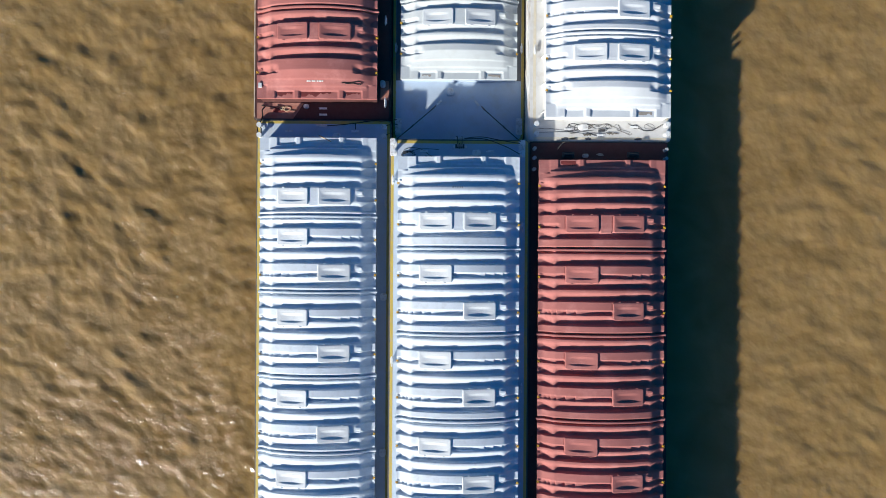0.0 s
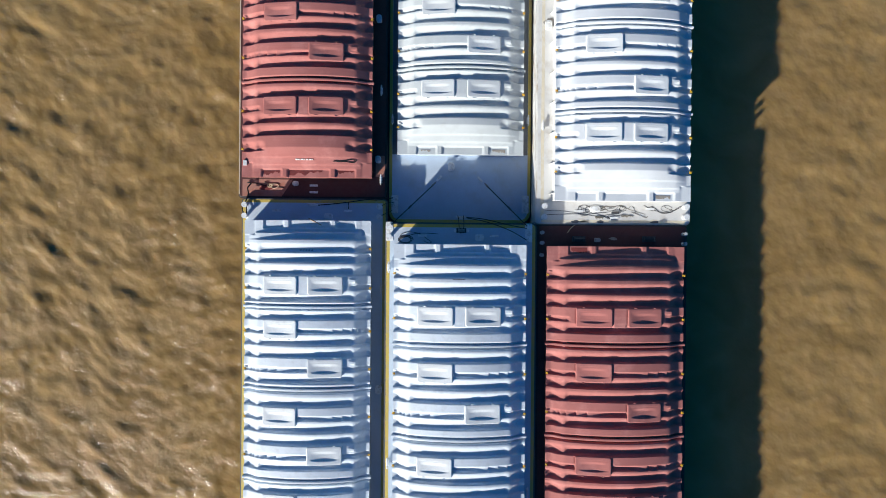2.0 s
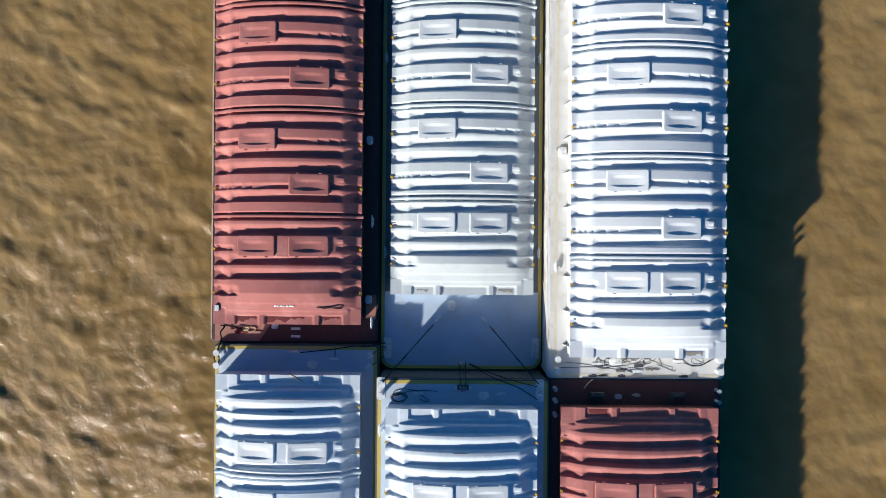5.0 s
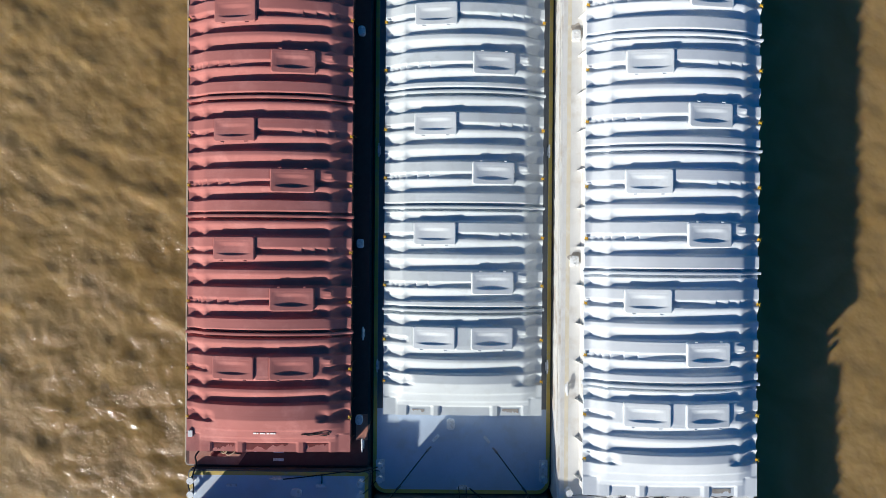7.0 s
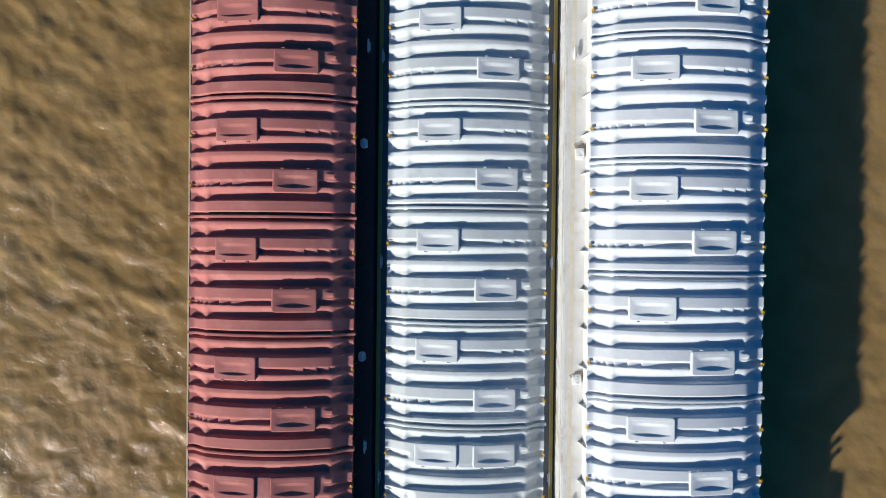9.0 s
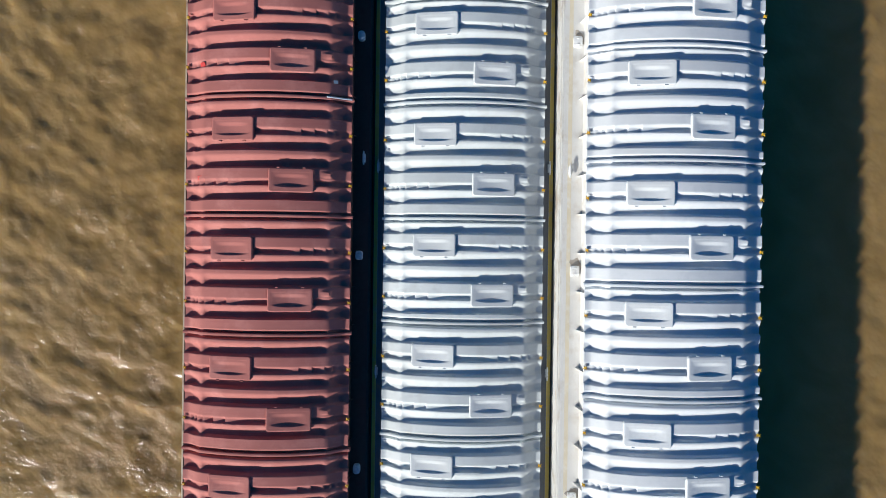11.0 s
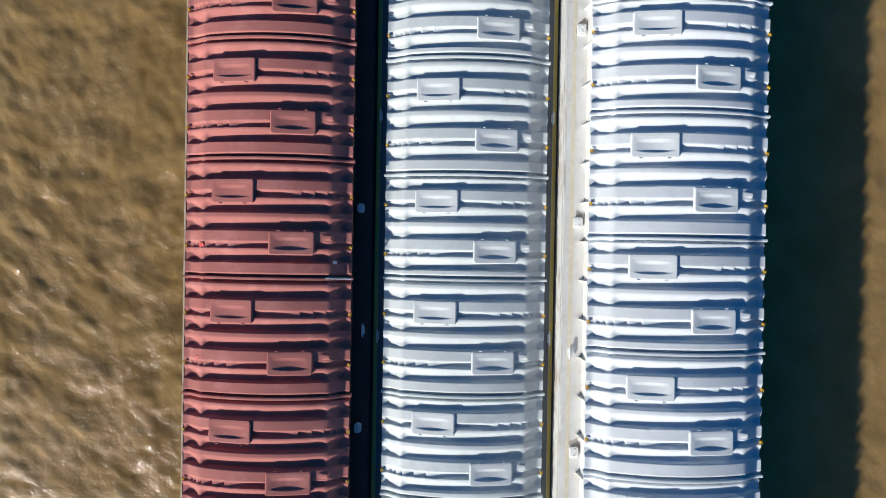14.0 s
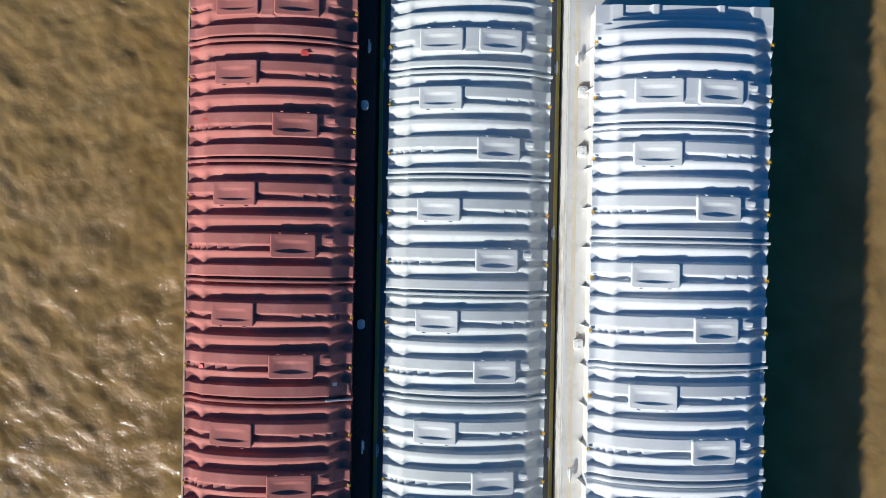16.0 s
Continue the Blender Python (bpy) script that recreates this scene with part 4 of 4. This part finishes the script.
# deck winches of the dark red barge
def deck_winch(x, y):
    root, (ox, oy) = LR
    w = child("winch", bm_mesh("winch", box_bm(0.95, 0.40, 0.08, 0.02), DARKBOX), root, pose(x - ox, y - oy, Z_LR + 0.005), "dark steel hand winch")
    child("drum", bm_mesh("drum", tube_bm(0.11, 0.60, 18, turn=Matrix.Rotation(radians(90), 4, "Y"), at=(0, 0, -0.10)), DARKBOX, True), w)
    for sx in (-0.42, 0.42):
        child("cheek", bm_mesh("cheek", tube_bm(0.17, 0.05, 20, turn=Matrix.Rotation(radians(90), 4, "Y"), at=(sx * 0.8, 0, 0.16)), DARKBOX, True), w)
    child("guard", bm_mesh("guard", box_bm(0.8, 0.04, 0.22, 0.01, 0.06, at=(0, 0.17, 0)), DARKBOX), w)


deck_winch(9.17, -1.98)
deck_winch(14.2, -1.96)
for x, y in ((6.62, -11.0), (6.62, -18.1), (6.62, -24.2)):
    fit_out(LR, Z_LR, lids=[(x, y)], lid_me=LID_RED)
stain(LR, blot(11.65, -1.95, 0.6, 0.2, 5), Z_LR + 0.012, SILT, "rust_stain", 0.003)


# ---------------------------------------------------------------- marks, patches and silt on the covers
def on_cover(name, outline, z, material, label, category, thick=0.008, tilt=None):
    cx = sum(p[0] for p in outline) / len(outline)
    cy = sum(p[1] for p in outline) / len(outline)
    ob = new(name, bm_mesh(name, prism_bm([(x - cx, y - cy) for x, y in outline], 0, thick), material))
    ob.matrix_basis = pose(cx, cy, z, *(tilt or (0, 0, 0)))
    return tagged(ob, label, category)


def ragged(x0, x1, y0, y1, seed, n=26):
    """A patch with three straight sides and a torn lower edge."""
    r = random.Random(seed)
    low = []
    level = r.uniform(0.2, 0.6)
    for k in range(n + 1):
        level = min(max(level + r.uniform(-0.28, 0.28), 0.05), 0.85)
        low.append((x0 + (x1 - x0) * k / n, y0 + (y1 - y0) * level))
    return low + [(x1, y1), (x0, y1)]


# silt and flaking paint lying in the pockets of the closed ends
for xc, w, x0, x1, e0, e1, yb, way, ez, st, m, sd, lab in (
        (0.66, 9.32, 2.30, 3.25, 0.12, 0.38, 4.18, 1, E_UM, 0.05, SILT, 1, "brown dried silt in a white cover's pocket"),
        (0.66, 9.32, -2.9, -2.2, 0.14, 0.34, 4.18, 1, E_UM, 0.05, SILT, 2, "brown dried silt in a white cover's pocket"),
        (-10.42, 9.36, -3.05, -1.9, 0.10, 0.46, 2.30, 1, E_UL, 0.05, RUST, 3, "dark red flaking paint in a cover's pocket"),
        (-10.42, 9.36, -1.2, 1.1, 0.10, 0.48, 2.30, 1, E_UL, 0.05, RUST, 4, "dark red flaking paint in a cover's pocket"),
        (-10.42, 9.36, 2.2, 3.3, 0.14, 0.48, 2.30, 1, E_UL, 0.05, RUST, 6, "dark red flaking paint in a cover's pocket"),
        (11.88, 9.44, 2.2, 3.2, 0.14, 0.40, 0.65, 1, E_UR, 0.05, SILT, 7, "brown dried silt in a white cover's pocket"),
        (11.58, 9.65, -3.0, -1.95, 0.10, 0.46, -2.52, -1, E_LR, 0.20, RUST, 8, "dark red flaking paint in a cover's pocket")):
    ends = sorted((yb + way * e0, yb + way * e1))
    lean = math.degrees(math.atan2(end_z(x0, 0.24, st) - end_z(x1, 0.24, st), x1 - x0))
    zz = (end_z(x0, 0.24, st) + end_z(x1, 0.24, st) + end_z((x0 + x1) / 2, 0.24, st)) / 3
    on_cover("silt_patch", ragged(xc + x0 * w / 9.2, xc + x1 * w / 9.2, ends[0], ends[1], sd), ez + zz + 0.004, m, lab, "silt", 0.012, (0, lean, 0))
# unreadable white lettering and a dark rope loop on the red end
for i in range(7):
    x, mw = -11.10 + 0.19 * i, (0.15, 0.10, 0.16, 0.09, 0.14, 0.17, 0.11)[i]
    zb = E_UL + end_z((x + 0.06 + 10.42) * 9.2 / 9.36, 1.22, 0.05)
    on_cover("marking", [(x, 3.46), (x + mw, 3.46), (x + mw, 3.55 + 0.2 * (mw - 0.1)), (x, 3.55)], zb + 0.01, MARK_WHITE, "small white painted marking bar on red cover", "marking", 0.03, (20, 0, 0))
rope([(x, 2.30 + e, E_UL + end_z((x + 10.42) * 9.2 / 9.36, e, 0.05) + 0.045) for x, e in ((-8.45, 1.10), (-8.0, 1.12), (-7.6, 1.16), (-7.2, 1.24), (-6.95, 1.20), (-6.9, 1.08), (-7.2, 1.04), (-7.6, 1.10), (-8.0, 1.06), (-8.3, 1.14))], 0.024, BLACK, "short black rope loop on red cover", None)
# small unreadable dark print on two white covers
for i in range(5):
    x = -10.66 + 0.2 * i
    zb = E_LL + end_z((x + 0.07 + 10.24) * 9.2 / 9.05, 2.12, 0.20) - 0.19
    on_cover("marking", [(x, -2.96), (x + 0.14, -2.96), (x + 0.14, -2.90), (x, -2.90)], zb, DARKBOX, "small dark printed marking bar on white cover", "marking", 0.02)
    x = 0.12 + 0.17 * i
    zb = E_LM + end_z((x + 0.06 - 0.62) * 9.2 / 9.15, 2.36, 0.20) - 0.03
    on_cover("marking", [(x, -4.85), (x + 0.12, -4.85), (x + 0.12, -4.79), (x, -4.79)], zb, DARKBOX, "small dark printed marking bar on white cover", "marking", 0.05)
# fresh red repairs, and a pale rod over one seam of the red covers
for x, y, w, h in ((-8.46, 54.51, 0.42, 0.30), (-13.99, 50.78, 0.34, 0.30), (-14.0, 37.22, 0.36, 0.30), (-14.12, 30.95, 0.40, 0.26), (-14.55, 54.8, 0.3, 0.2)):
    a = abs(x + 10.42) * 9.2 / 9.36
    z = E_UL + float(crown(np.array([a]))[0]) + 0.02
    slope = 0.0 if a < 3.2 else -22.0
    on_cover("paint_patch", [(x - w / 2, y - h / 2), (x + w / 2, y - h / 2 + 0.02), (x + w / 2 - 0.03, y + h / 2), (x - w / 2 + 0.02, y + h / 2 - 0.03)], z - (0.055 if a < 3.2 else 0.05), PATCH_RED, "fresh red paint patch on a faded cover", "paint patch", 0.012, (14, slope, 0))
tagged(new("rod", hose_mesh("rod", [(-7.05, 35.50, E_UL + 0.72), (-6.6, 35.49, E_UL + 0.55), (-6.2, 35.48, E_UL + 0.36), (-5.72, 35.47, E_UL + 0.20)], 0.05, BLUE)), "pale blue rod lying across a red cover", "rod")
on_cover("tag", [(-6.72, 36.28), (-6.48, 36.28), (-6.48, 36.46), (-6.72, 36.46)], E_UL + 0.50, BLUE, "pale blue tag on a red cover", "tag", 0.02, (0, 25, 0))
# raised white block added where the corner holds a pale blue recess
on_cover("box", [(-14.98, 3.12), (-14.72, 3.12), (-14.72, 3.48), (-14.98, 3.48)], E_UL + 0.13, MARK_WHITE, "small white block in place of a pale recess on red cover corner", "box", 0.10)
